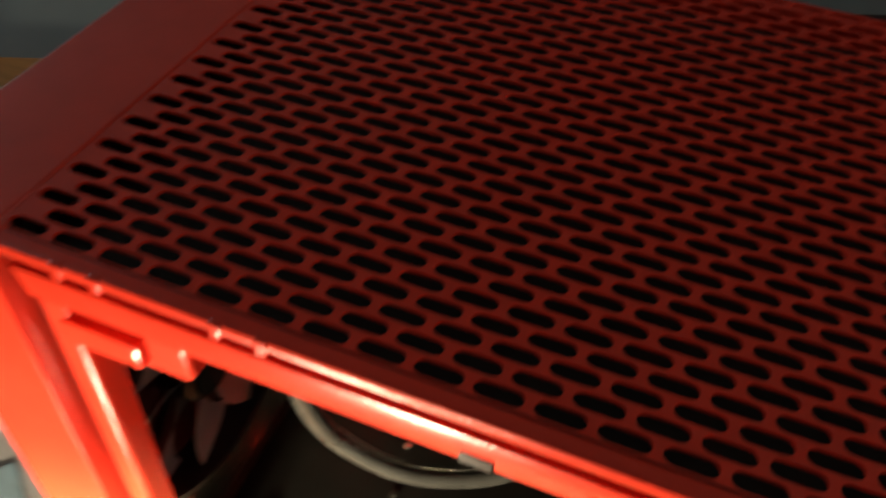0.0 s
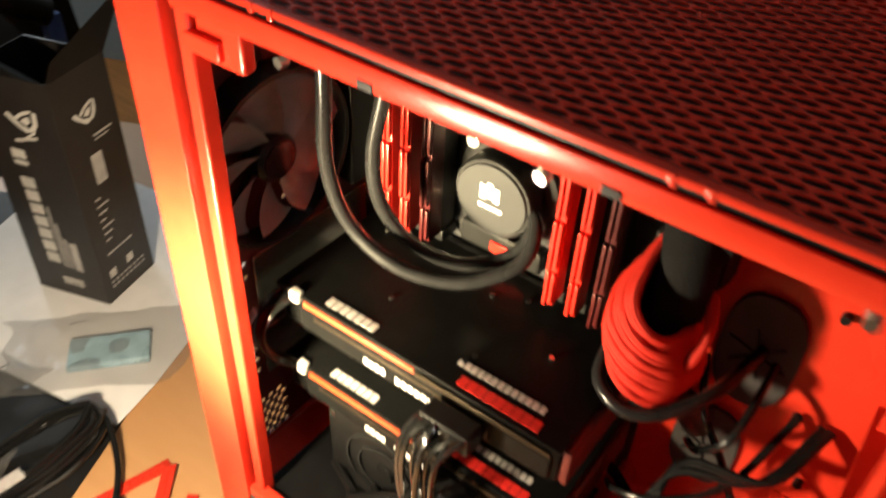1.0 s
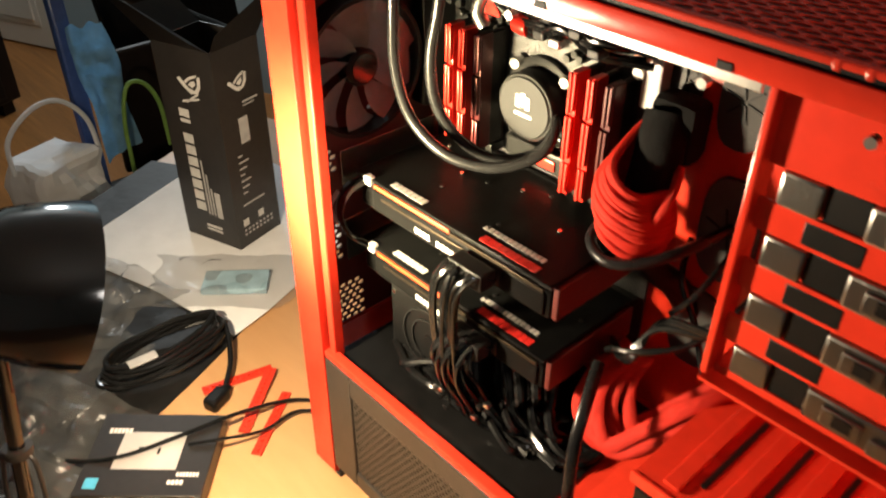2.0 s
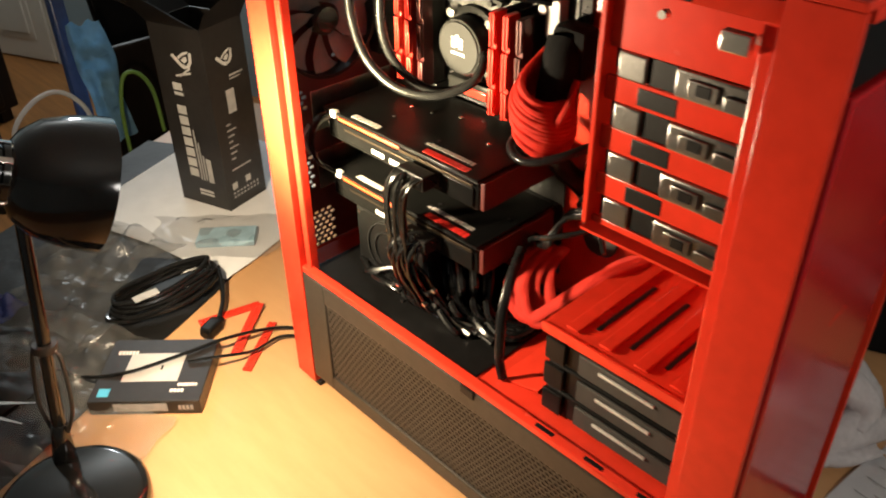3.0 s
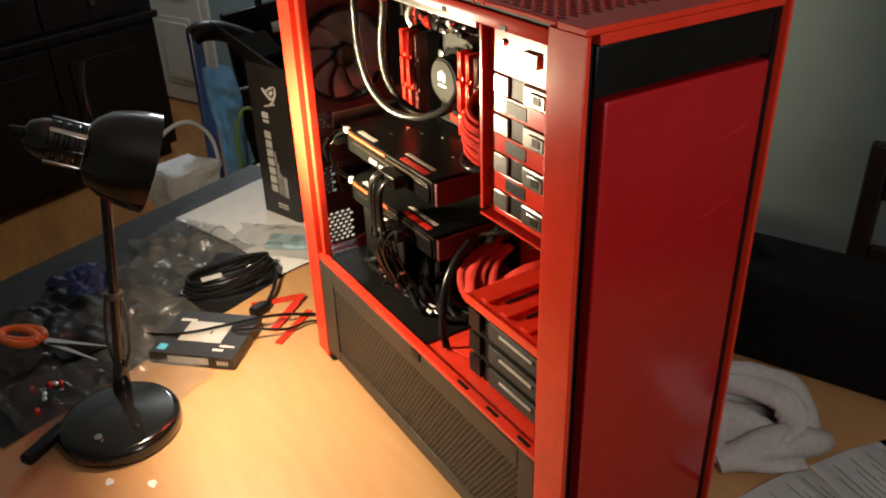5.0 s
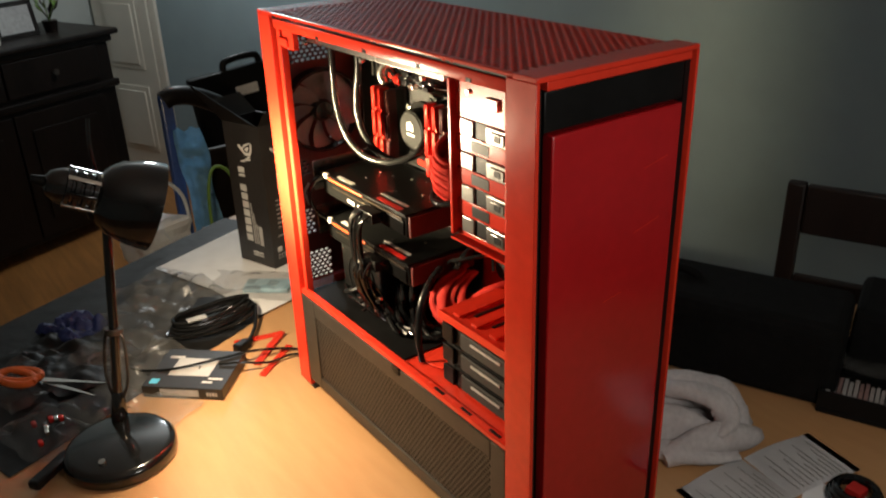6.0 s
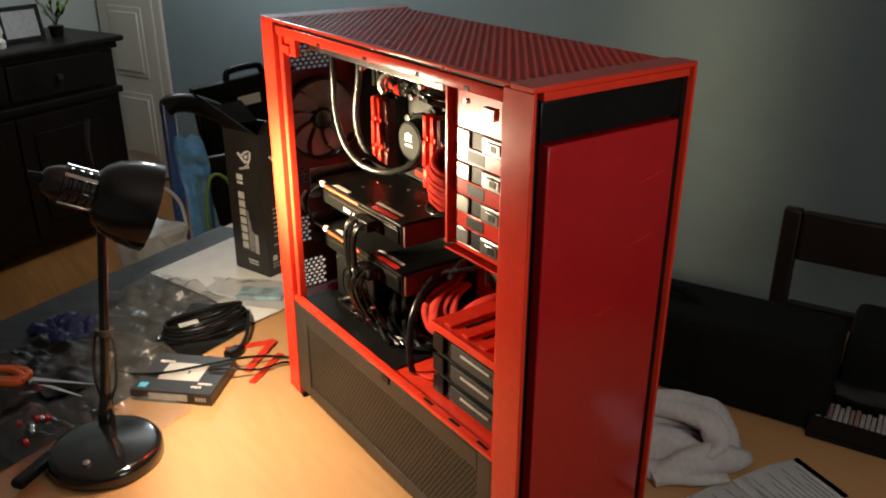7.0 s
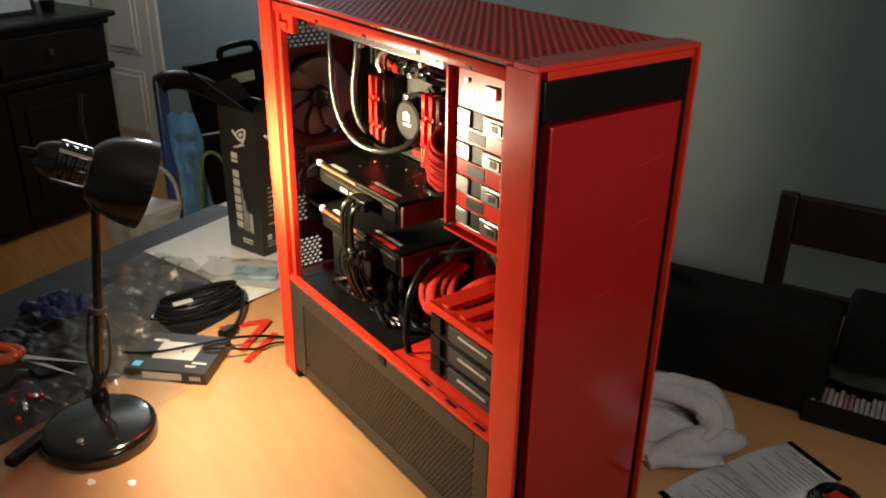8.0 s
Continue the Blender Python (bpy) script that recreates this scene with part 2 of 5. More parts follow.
def perforated(o, u, v, nu, nv, pu, pv, hu, hv, thick, holed, round_=6):
    """A plate of cells, each with a rounded hole of half size hu, hv; alternate rows are shifted by half a cell."""
    o, u, v = Vector(o), Vector(u), Vector(v)
    n = u.cross(v)
    verts, faces = [], []
    ring = []
    rr = min(hu, hv)
    for cx, cy, a0 in ((hu - rr, hv - rr, 0), (-(hu - rr), hv - rr, 90), (-(hu - rr), -(hv - rr), 180), (hu - rr, -(hv - rr), 270)):
        for k in range(round_ // 2 + 1):
            a = radians(a0 + 90 * k / (round_ // 2))
            ring.append((cx + rr * math.cos(a), cy + rr * math.sin(a)))
    m = len(ring)

    def at(x, y, d=0.0):
        verts.append(tuple(o + u * x + v * y + n * d))
        return len(verts) - 1

    for j in range(nv):
        shift = 0.5 * (j % 2)
        cells = [(max(0.0, (i - shift)) * pu, min(nu, i + 1 - shift) * pu, i) for i in range(nu + (1 if shift else 0))]
        y0, y1 = j * pv, (j + 1) * pv
        for x0, x1, i in cells:
            c = [at(x0, y0), at(x1, y0), at(x1, y1), at(x0, y1)]
            cx, cy = (x0 + x1) / 2, (y0 + y1) / 2
            if x1 - x0 < pu * 0.9 or not holed(cx, cy):
                faces.append(tuple(c))
                continue
            top = [at(cx + a, cy + b) for a, b in ring]
            low = [at(cx + a, cy + b, -thick) for a, b in ring]
            q = m // 4
            corner = (c[2], c[3], c[0], c[1])
            for s in range(4):
                seg = top[s * q:(s + 1) * q]
                for a, b in zip(seg, seg[1:]):
                    faces.append((corner[s], b, a))
                nxt = top[((s + 1) * q) % m]
                faces.append((corner[s], corner[(s + 1) % 4], nxt, seg[-1]))
            for k in range(m):
                faces.append((top[k], top[(k + 1) % m], low[(k + 1) % m], low[k]))
    me = bpy.data.meshes.new("perforated")
    me.from_pydata(verts, [], faces)
    bm = bmesh.new()
    bm.from_mesh(me)
    bpy.data.meshes.remove(me)
    bmesh.ops.remove_doubles(bm, verts=bm.verts[:], dist=1e-6)
    return bm


def rumpled(w, d, nx, ny, height, seed, m, rough=9.0, thick=0.0, edge=0.25):
    """A crumpled sheet of film or cloth."""
    bm = bmesh.new()
    g = []
    for j in range(ny + 1):
        row = []
        for i in range(nx + 1):
            x, y = (i / nx - 0.5), (j / ny - 0.5)
            wob = noise.noise(Vector((x * 3 + seed, y * 3, seed)))
            px, py = x * w * (1 + edge * wob), y * d * (1 + edge * noise.noise(Vector((x * 3, y * 3 + seed, 5))))
            fade = max(0.0, 1 - (2 * max(abs(x), abs(y))) ** 4)
            h = abs(noise.fractal(Vector((px * rough + seed, py * rough, seed)), 0.8, 2.1, 4)) * height * (0.35 + fade) + 0.0015
            row.append(bm.verts.new((px, py, h)))
        g.append(row)
    for j in range(ny):
        for i in range(nx):
            bm.faces.new((g[j][i], g[j][i + 1], g[j + 1][i + 1], g[j + 1][i]))
    if thick:
        geom = bmesh.ops.solidify(bm, geom=bm.faces[:], thickness=thick)
    bm.transform(m)
    return bm


def bars(name, parent, material, origin, right, up, rows, depth=0.0004, label=""):
    """Print that cannot be read: rows of (x, y, width, height) as raised flat bars."""
    right, up = Vector(right).normalized(), Vector(up).normalized()
    n = right.cross(up)
    m = Matrix((( *right, 0), (*up, 0), (*n, 0), (0, 0, 0, 1))).transposed()
    m.translation = Vector(origin)
    for x, y, w, h in rows:
        part(name, box((x, y, 0), (x + w, y + h, depth), m=m), material, parent, label)


def plain_shape(name, parent, material, origin, right, up, outlines, label=""):
    """Flat raised shapes on a face, each from its outline."""
    right, up = Vector(right).normalized(), Vector(up).normalized()
    m = Matrix(((*right, 0), (*up, 0), (*right.cross(up), 0), (0, 0, 0, 1))).transposed()
    m.translation = Vector(origin)
    for line in outlines:
        part(name, prism(line, 0.0, 0.0004, m=m), material, parent, label)


def word(x, y, length, height, letters, slant=0.0, gap=0.25):
    """Blocks of letter size in a row, for print that stays unread."""
    w = length / letters
    return [(x + k * w, y, w * (1 - gap), height) for k in range(letters)]


# ---- the room ----
FLOOR_Z, CEIL_Z = -0.75, 1.75
UW, UE, VS, VN = -3.43, 3.2, -3.0, 2.25


def room_box(name, lo, hi, material, label, category):
    return solid(name, box(lo, hi, m=TABLE), material, label, category, kind="structure")


room_box("floor", (UW - 0.1, VS - 0.1, FLOOR_Z - 0.06), (UE + 0.1, VN + 0.1, FLOOR_Z), FLOOR_WOOD, "orange-brown varnished wooden floor in a dim room", "floor")
room_box("ceiling", (UW - 0.1, VS - 0.1, CEIL_Z), (UE + 0.1, VN + 0.1, CEIL_Z + 0.06), CEILING_PAINT, "plain white painted ceiling over the room", "ceiling")
room_box("wall_north", (UW - 0.1, VN, FLOOR_Z), (UE + 0.1, VN + 0.1, CEIL_Z), BLUE_WALL, "pale blue-grey painted wall behind the table", "wall")
room_box("wall_west", (UW - 0.1, VS, FLOOR_Z), (UW, VN, CEIL_Z), GREY_WALL, "grey-green painted wall behind the sideboard", "wall")
room_box("wall_east", (UE, VS, FLOOR_Z), (UE + 0.1, VN, CEIL_Z), GREY_WALL, "plain grey-green painted wall beyond the table end", "wall")
room_box("wall_south", (UW - 0.1, VS - 0.1, FLOOR_Z), (UE + 0.1, VS, CEIL_Z), GREY_WALL, "plain grey-green painted wall facing the case", "wall")


def panelled_door(a, b):
    d = thing("door_1", "closed white panelled door in the blue wall", "door", TABLE @ Vector(((a + b) / 2, VN, FLOOR_Z)), kind="structure")
    y = VN - 0.002
    part("leaf", box((a, y - 0.03, FLOOR_Z + 0.01), (b, y, FLOOR_Z + 2.04), 0.003, m=TABLE), DOOR_PAINT, d)
    for z0, z1 in ((0.12, 0.52), (0.62, 1.02), (1.12, 1.52), (1.62, 1.94)):
        bm = box((a + 0.09, y - 0.036, FLOOR_Z + z0), (b - 0.09, y - 0.028, FLOOR_Z + z1), 0.004)
        box((a + 0.12, y - 0.044, FLOOR_Z + z0 + 0.03), (b - 0.12, y - 0.034, FLOOR_Z + z1 - 0.03), 0.006, bm)
        bm.transform(TABLE)
        part("door_panel", bm, DOOR_PAINT, d)
    part("door_casing", box((b + 0.004, y - 0.022, FLOOR_Z), (b + 0.06, y, FLOOR_Z + 2.12), 0.004, m=TABLE), DOOR_PAINT, d)
    return d


panelled_door(-3.40, -2.93)


# ---- table ----

def dining_table():
    t = thing("dining_table", "light wooden dining table with rounded edge under the clutter", "table", (0, 0, FLOOR_Z))
    part("tabletop", box((-0.715, -0.78, -0.035), (1.30, 0.80, 0.0), 0.006, m=TABLE), TABLE_WOOD, t)
    for a, b in ((-0.64, -0.70), (-0.64, 0.72), (1.22, -0.70), (1.22, 0.72)):
        part("leg", box((a - 0.035, b - 0.035, FLOOR_Z), (a + 0.035, b + 0.035, -0.036), 0.006, m=TABLE), TABLE_WOOD, t)
    for lo, hi in (((-0.60, -0.71, -0.12), (1.18, -0.69, -0.036)), ((-0.60, 0.71, -0.12), (1.18, 0.73, -0.036))):
        part("apron", box(lo, hi, 0.003, m=TABLE), TABLE_WOOD, t)
    return t


dining_table()

# ---- the tower case ----
D, W, H = 0.634, 0.246, 0.690   # the grid on which the case is drawn; the case itself is 0.650 x 0.252 x 0.690
GRID.append(Matrix.Diagonal((0.650 / D, 0.252 / W, 1, 1)))
TRAY = 0.205


def disc_rows(n, r):
    return [(r * math.cos(2 * math.pi * k / n), r * math.sin(2 * math.pi * k / n)) for k in range(n)]


def tower_case():
    c = thing("computer_case", "tall red tower case with its side panel off, on the table", "computer case", (D / 2, W / 2, 0))

    # corner posts and rails of the open side
    part("rear_post", box((0, 0, 0.008), (0.040, 0.014, 0.6838), 0.0008), RED, c, "red rear corner post glowing in the lamp light")
    part("rear_lip", box((0.0435, 0.007, 0.205), (0.054, 0.020, 0.678), 0.002), RED, c)
    part("groove", box((0.0385, 0.010, 0.205), (0.045, 0.017, 0.6865)), BLACK, c, "dark seam between post and lip")
    part("rear_edge", box((0, 0.0145, 0.010), (0.006, W - 0.013, 0.028), 0.001), RED, c)
    bm = box((0.057, 0.010, 0.636), (0.092, 0.020, 0.672), 0.002)
    box((0.050, 0.006, 0.640), (0.078, 0.012, 0.652), 0.0015, bm)
    part("bracket", bm, RED, c)
    part("front_post", prism([(0.588, 0.0), (D, 0.0), (D, 0.0050), (0.6130, 0.0050), (0.6130, 0.014), (0.588, 0.014)], 0.008, 0.6838, r=0.0008), RED, c)
    part("front_lip", box((0.574, 0.010, 0.205), (0.5875, 0.022, 0.668), 0.002), RED, c)
    part("top_rail", box((0.0432, 0.0, 0.6850), (0.5983, 0.006, H - 0.0004), 0.0014), RED, c)
    lean = Matrix(((0, 0, 1, 0), (1, 0, 0, 0), (0, 1, 0, 0), (0, 0, 0, 1)))   # outline in y and z, drawn out along x
    part("top_rail_lower", prism([(0.0006, 0.6805), (0.0024, 0.6660), (0.0120, 0.6650), (0.0120, 0.6672), (0.0050, 0.6685), (0.0050, 0.6805)], 0.0480, 0.5875, m=lean, r=0.0008), RED, c, "red folded rail over the opening")
    part("rail_seam", box((0.0435, 0.0030, 0.6806), (0.5875, 0.0100, 0.6860)), BLACK, c, "dark seam under the grille edge")
    for x in (0.065, 0.077, 0.113, 0.126, 0.330, 0.345, 0.480, 0.495):
        part("edge_tab", box((x, -0.0006, 0.6838), (x + 0.0035, 0.0024, 0.6898), 0.0006), RED, c)
    part("sill", box((0.0405, 0.001, 0.2030), (0.5875, 0.013, 0.2125), 0.002), RED, c, "red sill lit orange by the lamp")
    for x in (0.180, 0.305, 0.425, 0.520):
        bm = box((x, 0.0012, 0.6668), (x + 0.009, 0.0040, 0.6715), 0.0004)
        part("clip_slot", bm, BLACK, c)
    for x in (0.11, 0.27, 0.41, 0.50, 0.57):
        bm = rod((x, 0.024, 0.648), (x, 0.018, 0.648), 0.0032, sides=12)
        part("screw", bm, STEEL, c)
    bm = box((0.552, 0.002, 0.6415), (0.572, 0.010, 0.655), 0.001)
    part("latch_hook", bm, STEEL, c)

    # top
    part("top_rear_strip", box((0.0, 0.0, 0.684), (0.0429, W, H), 0.0010), RED, c)
    part("top_rear_edge", box((0.0, 0.0145, 0.672), (0.0405, W - 0.0125, 0.6838), 0.0008), RED, c)
    part("top_front_edge", box((0.6005, 0.0145, 0.6745), (D, W - 0.0125, 0.6838), 0.0008), RED, c)
    part("top_front_strip", box((0.5985, 0.0, 0.684), (D, W, H), 0.0010), RED, c)
    ob = part("top_grille", perforated((0.043, 0.0062, 0.6894), (1, 0, 0), (0, 1, 0), 37, 36, 0.01503, 0.00628, 0.0064, 0.00255, 0.0011, lambda x, y: True),
              RED, c, "red steel grille with rows of long slots")
    tagged(ob, kind="stuff")
    # added baffle, hides the lit side of the rear strip behind the slots
    part("dark_baffle", box((0.0432, 0.0145, 0.6775), (0.0445, 0.226, 0.6864)), MATT_BLACK, c)
    # added black sheet, makes the slots look dark inside
    part("dark_sheet", box((0.045, 0.0145, 0.6770), (0.597, 0.226, 0.678)), BLACK, c, "black sheet added for the darkness under the grille")

    # rear wall with vents; its shade is put into a darker red
    # slots only where the vents look lit; unlit ones are left out
    def vented(y, z):
        y, z = y + 0.0145, z + 0.205
        fan = (y - 0.083) ** 2 + (z - 0.517) ** 2
        return (0.016 ** 2 < fan < 0.064 ** 2 and y > 0.098) or (0.028 < y < 0.080 and z < 0.262) or (0.030 < y < 0.056 and (0.295 < z < 0.345 or 0.405 < z < 0.435)) or (0.03 < y < 0.12 and 0.600 < z < 0.642)
    ob = part("rear_wall", perforated((0.0100, 0.0145, 0.205), (0, 1, 0), (0, 0, 1), 22, 68, 0.0098, 0.0069, 0.0037, 0.0024, 0.0016, vented), DIM_RED, c, "red rear wall with slotted vents, coloured dark for its shade")
    tagged(ob, kind="stuff")
    part("rear_wall_low", box((0.006, 0.0145, 0.028), (0.0105, W - 0.0125, 0.2045), 0.001), RED, c)

    # far side, floor, tray
    part("far_panel", prism([(0.0005, W - 0.012), (0.6130, W - 0.012), (0.6130, W - 0.0045), (D, W - 0.0045), (D, W), (0.0005, W)], 0.008, 0.6838, r=0.0008), RED, c)
    part("chamber_floor", box((0.012, 0.0135, 0.192), (0.598, W - 0.0125, 0.203), 0.001), RED, c)
    part("base", box((0.0385, 0.0145, 0.020), (0.598, W - 0.0125, 0.030), 0.002), BLACK, c)
    part("front_wall", box((0.590, 0.0145, 0.205), (0.5985, TRAY - 0.001, 0.674), 0.001), RED, c)
    bm = box((0.012, TRAY, 0.2035), (0.5885, TRAY + 0.003, 0.672), 0.0008)
    part("motherboard_tray", bm, RED, c, "red steel tray behind the motherboard")
    for x0, z0, x1, z1 in ((0.285, 0.520, 0.312, 0.600), (0.328, 0.515, 0.372, 0.600), (0.333, 0.390, 0.388, 0.492), (0.325, 0.285, 0.375, 0.372)):
        n = 20
        cx, cz, a, b = (x0 + x1) / 2, (z0 + z1) / 2, (x1 - x0) / 2, (z1 - z0) / 2
        oval = [(cx + a * math.copysign(abs(math.cos(t)) ** 0.7, math.cos(t)), cz + b * math.copysign(abs(math.sin(t)) ** 0.7, math.sin(t)))
                for t in [2 * math.pi * k / n for k in range(n)]]
        flip = Matrix(((1, 0, 0, 0), (0, 0, -1, 0), (0, 1, 0, 0), (0, 0, 0, 1)))
        g = part("grommet", prism(oval, -(TRAY - 0.0005), -(TRAY - 0.005), m=flip, r=0.001), GROMMET, c, "grey rubber cable grommet with slits")
        for k in range(6):
            m = Matrix.Translation((cx, TRAY - 0.0058, cz)) @ Matrix.Rotation(math.pi * k / 3 + 0.3, 4, "Y")
            part("slit", box((0.002, -0.0006, -0.0008), (0.8 * min(a, b), 0.0006, 0.0008), m=m), BLACK, g)
    for x, z in ((0.395, 0.585), (0.40, 0.50), (0.405, 0.62), (0.40, 0.40), (0.30, 0.63), (0.42, 0.34)):
        part("standoff_screw", rod((x, TRAY - 0.0005, z), (x, TRAY - 0.006, z), 0.0035, sides=12), BLACK, c)

    # front with its frame, drive cover and long panel
    f0 = 0.6225
    part("front_recess", box((0.5990, 0.0145, 0.012), (0.6128, W - 0.0125, 0.6715)), BLACK, c, "black recess round the front panel")
    for a, b in ((0.0055, 0.0140), (W - 0.0135, W - 0.0050)):
        part("front_reveal", box((0.6132, a, 0.012), (f0 + 0.004, b, 0.6740)), BLACK, c, "dark reveal beside the front panel")
    part("drive_cover", box((f0 - 0.0085, 0.0165, 0.6285), (D - 0.006, W - 0.0165, 0.6725), 0.0018), BLACK, c, "black matt drive-bay cover")
    bm = box((D - 0.0075, 0.030, 0.670), (D - 0.0045, W - 0.030, 0.6725), 0.0008)
    part("cover_handle", bm, BLACK, c)
    part("front_panel", box((f0 - 0.0085, 0.0265, 0.030), (D - 0.003, W - 0.0175, 0.6245), 0.0025), RED_GLOSS, c, "deep red glossy front panel with painted reflection lines")
    # thin brighter red lines painted on for reflections in the gloss
    for (y, z, l, a) in ((0.182, 0.482, 0.045, 14), (0.13, 0.40, 0.03, 8), (0.19, 0.56, 0.04, 12)):
        m = Matrix.Translation((D - 0.0031, y, z)) @ Matrix.Rotation(radians(a), 4, "X")
        part("reflection_line", box((0, -l / 2, -0.0004), (0.0004, l / 2, 0.0004), m=m), RED, c)

    # lower side panel in black perforated steel
    p = part("side_grille", perforated((0.084, 0.0035, 0.046), (1, 0, 0), (0, 0, 1), 60, 21, 0.0079, 0.0060, 0.0029, 0.0019, 0.0012, lambda x, y: True, 4),
             BLACK_METAL, c, "black fine-holed steel grille panel")
    tagged(p, kind="stuff")
    for lo, hi in (((0.0410, 0.0005, 0.022), (0.0842, 0.012, 0.2025)), ((0.5578, 0.0005, 0.022), (0.5875, 0.012, 0.2025)),
                   ((0.0842, 0.0005, 0.022), (0.5578, 0.012, 0.0462)), ((0.0842, 0.0005, 0.1718), (0.5578, 0.012, 0.2025))):
        part("grille_frame", box(lo, hi, 0.002), BLACK_METAL, c)
    part("grille_backing", box((0.075, 0.0125, 0.04), (0.565, 0.0145, 0.19)), BLACK, c)
    part("panel_tab", box((0.330, -0.0015, 0.192), (0.350, 0.002, 0.204), 0.001), BLACK, c)
    for x in (0.045, 0.56):
        for y in (0.016, 0.2):
            part("foot", box((x, y, 0.0), (x + 0.05, y + 0.03, 0.0195), 0.003), BLACK, c)
    part("rear_foot", box((0.014, 0.003, 0.0), (0.046, 0.030, 0.0078), 0.002), BLACK, c)

    # upper drive bay: side plate with four latches
    y0 = 0.043
    bm = box((0.4395, y0 - 0.008, 0.4475), (0.4445, y0 + 0.012, 0.652), 0.0012)
    part("bay_post", bm, RED, c)
    zs = [0.5925, 0.5495, 0.5065, 0.4635]
    edges = [0.652] + [z for zc in zs for z in (zc + 0.0130, zc - 0.0095)] + [0.4475]
    for k in range(0, len(edges) - 1, 2):
        hi, lo = edges[k], edges[k + 1]
        if hi - lo < 0.004:
            continue
        bm = box((0.4450, y0, lo), (0.5735, y0 + 0.003, hi), 0.0008)
        part("bay_strip", bm, RED, c)
        if 0 < k < 8:
            part("strip_slot", box((0.474, y0 - 0.0006, lo + 0.003), (0.508, y0 + 0.001, hi - 0.003), 0.0012), BLACK, c)
    part("bay_floor", box((0.4395, y0 - 0.008, 0.4430), (0.5735, TRAY - 0.001, 0.4405), 0.001), RED, c)
    part("bay_back", box((0.4430, TRAY - 0.022, 0.441), (0.5735, TRAY - 0.019, 0.652), 0.001), RED, c)
    for zc in zs:
        l = part("drive_latch", box((0.4550, y0 - 0.002, zc - 0.0092), (0.4800, y0 + 0.010, zc + 0.0127), 0.002), GREY_LATCH, c, "grey plastic drive latch")
        part("latch_gap", box((0.4805, y0 + 0.001, zc - 0.0092), (0.5040, y0 + 0.010, zc + 0.0127), 0.001), BLACK, l)
        bm = box((0.5045, y0 - 0.003, zc - 0.0092), (0.5725, y0 + 0.010, zc + 0.0127), 0.002)
        box((0.516, y0 - 0.0055, zc - 0.005), (0.540, y0 - 0.002, zc + 0.008), 0.001, bm)
        box((0.545, y0 - 0.0065, zc - 0.007), (0.566, y0 - 0.002, zc + 0.004), 0.001, bm)
        part("latch_body", bm, GREY_LATCH, l)
        part("latch_mark", box((0.5235, y0 - 0.0062, zc - 0.002), (0.5345, y0 - 0.005, zc + 0.006)), BLACK, l)

    # lower drive cage with ridged top
    top = 0.318
    part("cage_top", box((0.408, 0.036, top - 0.004), (0.5735, TRAY - 0.001, top), 0.001), RED, c)
    part("cage_front_lip", box((0.408, 0.032, top - 0.010), (0.5735, 0.0355, top + 0.002), 0.001), RED, c)
    for x in (0.430, 0.468, 0.506, 0.544):
        part("cage_ridge", box((x, 0.042, top + 0.0005), (x + 0.014, TRAY - 0.006, top + 0.0035), 0.0012), RED, c)
        part("cage_slot", box((x + 0.021, 0.060, top - 0.001), (x + 0.026, TRAY - 0.05, top + 0.0012), 0.0006), BLACK, c)
    part("cage_left", box((0.408, 0.165, 0.2045), (0.411, TRAY - 0.001, top - 0.0045), 0.001), RED, c)
    # ledge with slots in front of the cage
    for x in (0.43, 0.49, 0.55):
        part("floor_slot", box((x, 0.004, 0.2120), (x + 0.022, 0.009, 0.2132), 0.0005), BLACK, c)
    # black plate added over the red floor for the shade down there
    part("floor_shade_plate", box((0.045, 0.0140, 0.2033), (0.335, 0.198, 0.2058), 0.001), BLACK, c, "black plate standing in for the shade under the cards")
    # raised plate between cage and tray
    m = Matrix.Translation((0.365, 0.11, 0.2035)) @ Matrix.Rotation(radians(-14), 4, "Y")
    part("floor_plate", box((-0.045, -0.07, 0.0), (0.040, 0.08, 0.003), 0.001, m=m), RED, c)
    return c


tower_case()


def drive_caddy(z):
    d = thing("drive_caddy", "black plastic hard-drive caddy with a handle strip coloured pale for its glint", "drive caddy", (0.46, 0.04, z), "drive caddies")
    part("body", box((0.414, 0.040, z), (0.572, 0.165, z + 0.031), 0.002), BLACK, d)
    part("end_block", box((0.412, 0.035, z + 0.002), (0.436, 0.0395, z + 0.029), 0.0015), BLACK, d)
    part("face", box((0.452, 0.036, z + 0.003), (0.570, 0.0395, z + 0.028), 0.0015), GROMMET, d)
    # pale colour stands in for a highlight along the handle
    part("handle_strip", box((0.476, 0.0335, z + 0.019), (0.537, 0.0358, z + 0.0225), 0.0008), PALE_AND_GLINT, d, "strip coloured pale for its glint")
    return d


for k in range(3):
    drive_caddy(0.2045 + 0.0340 * k)


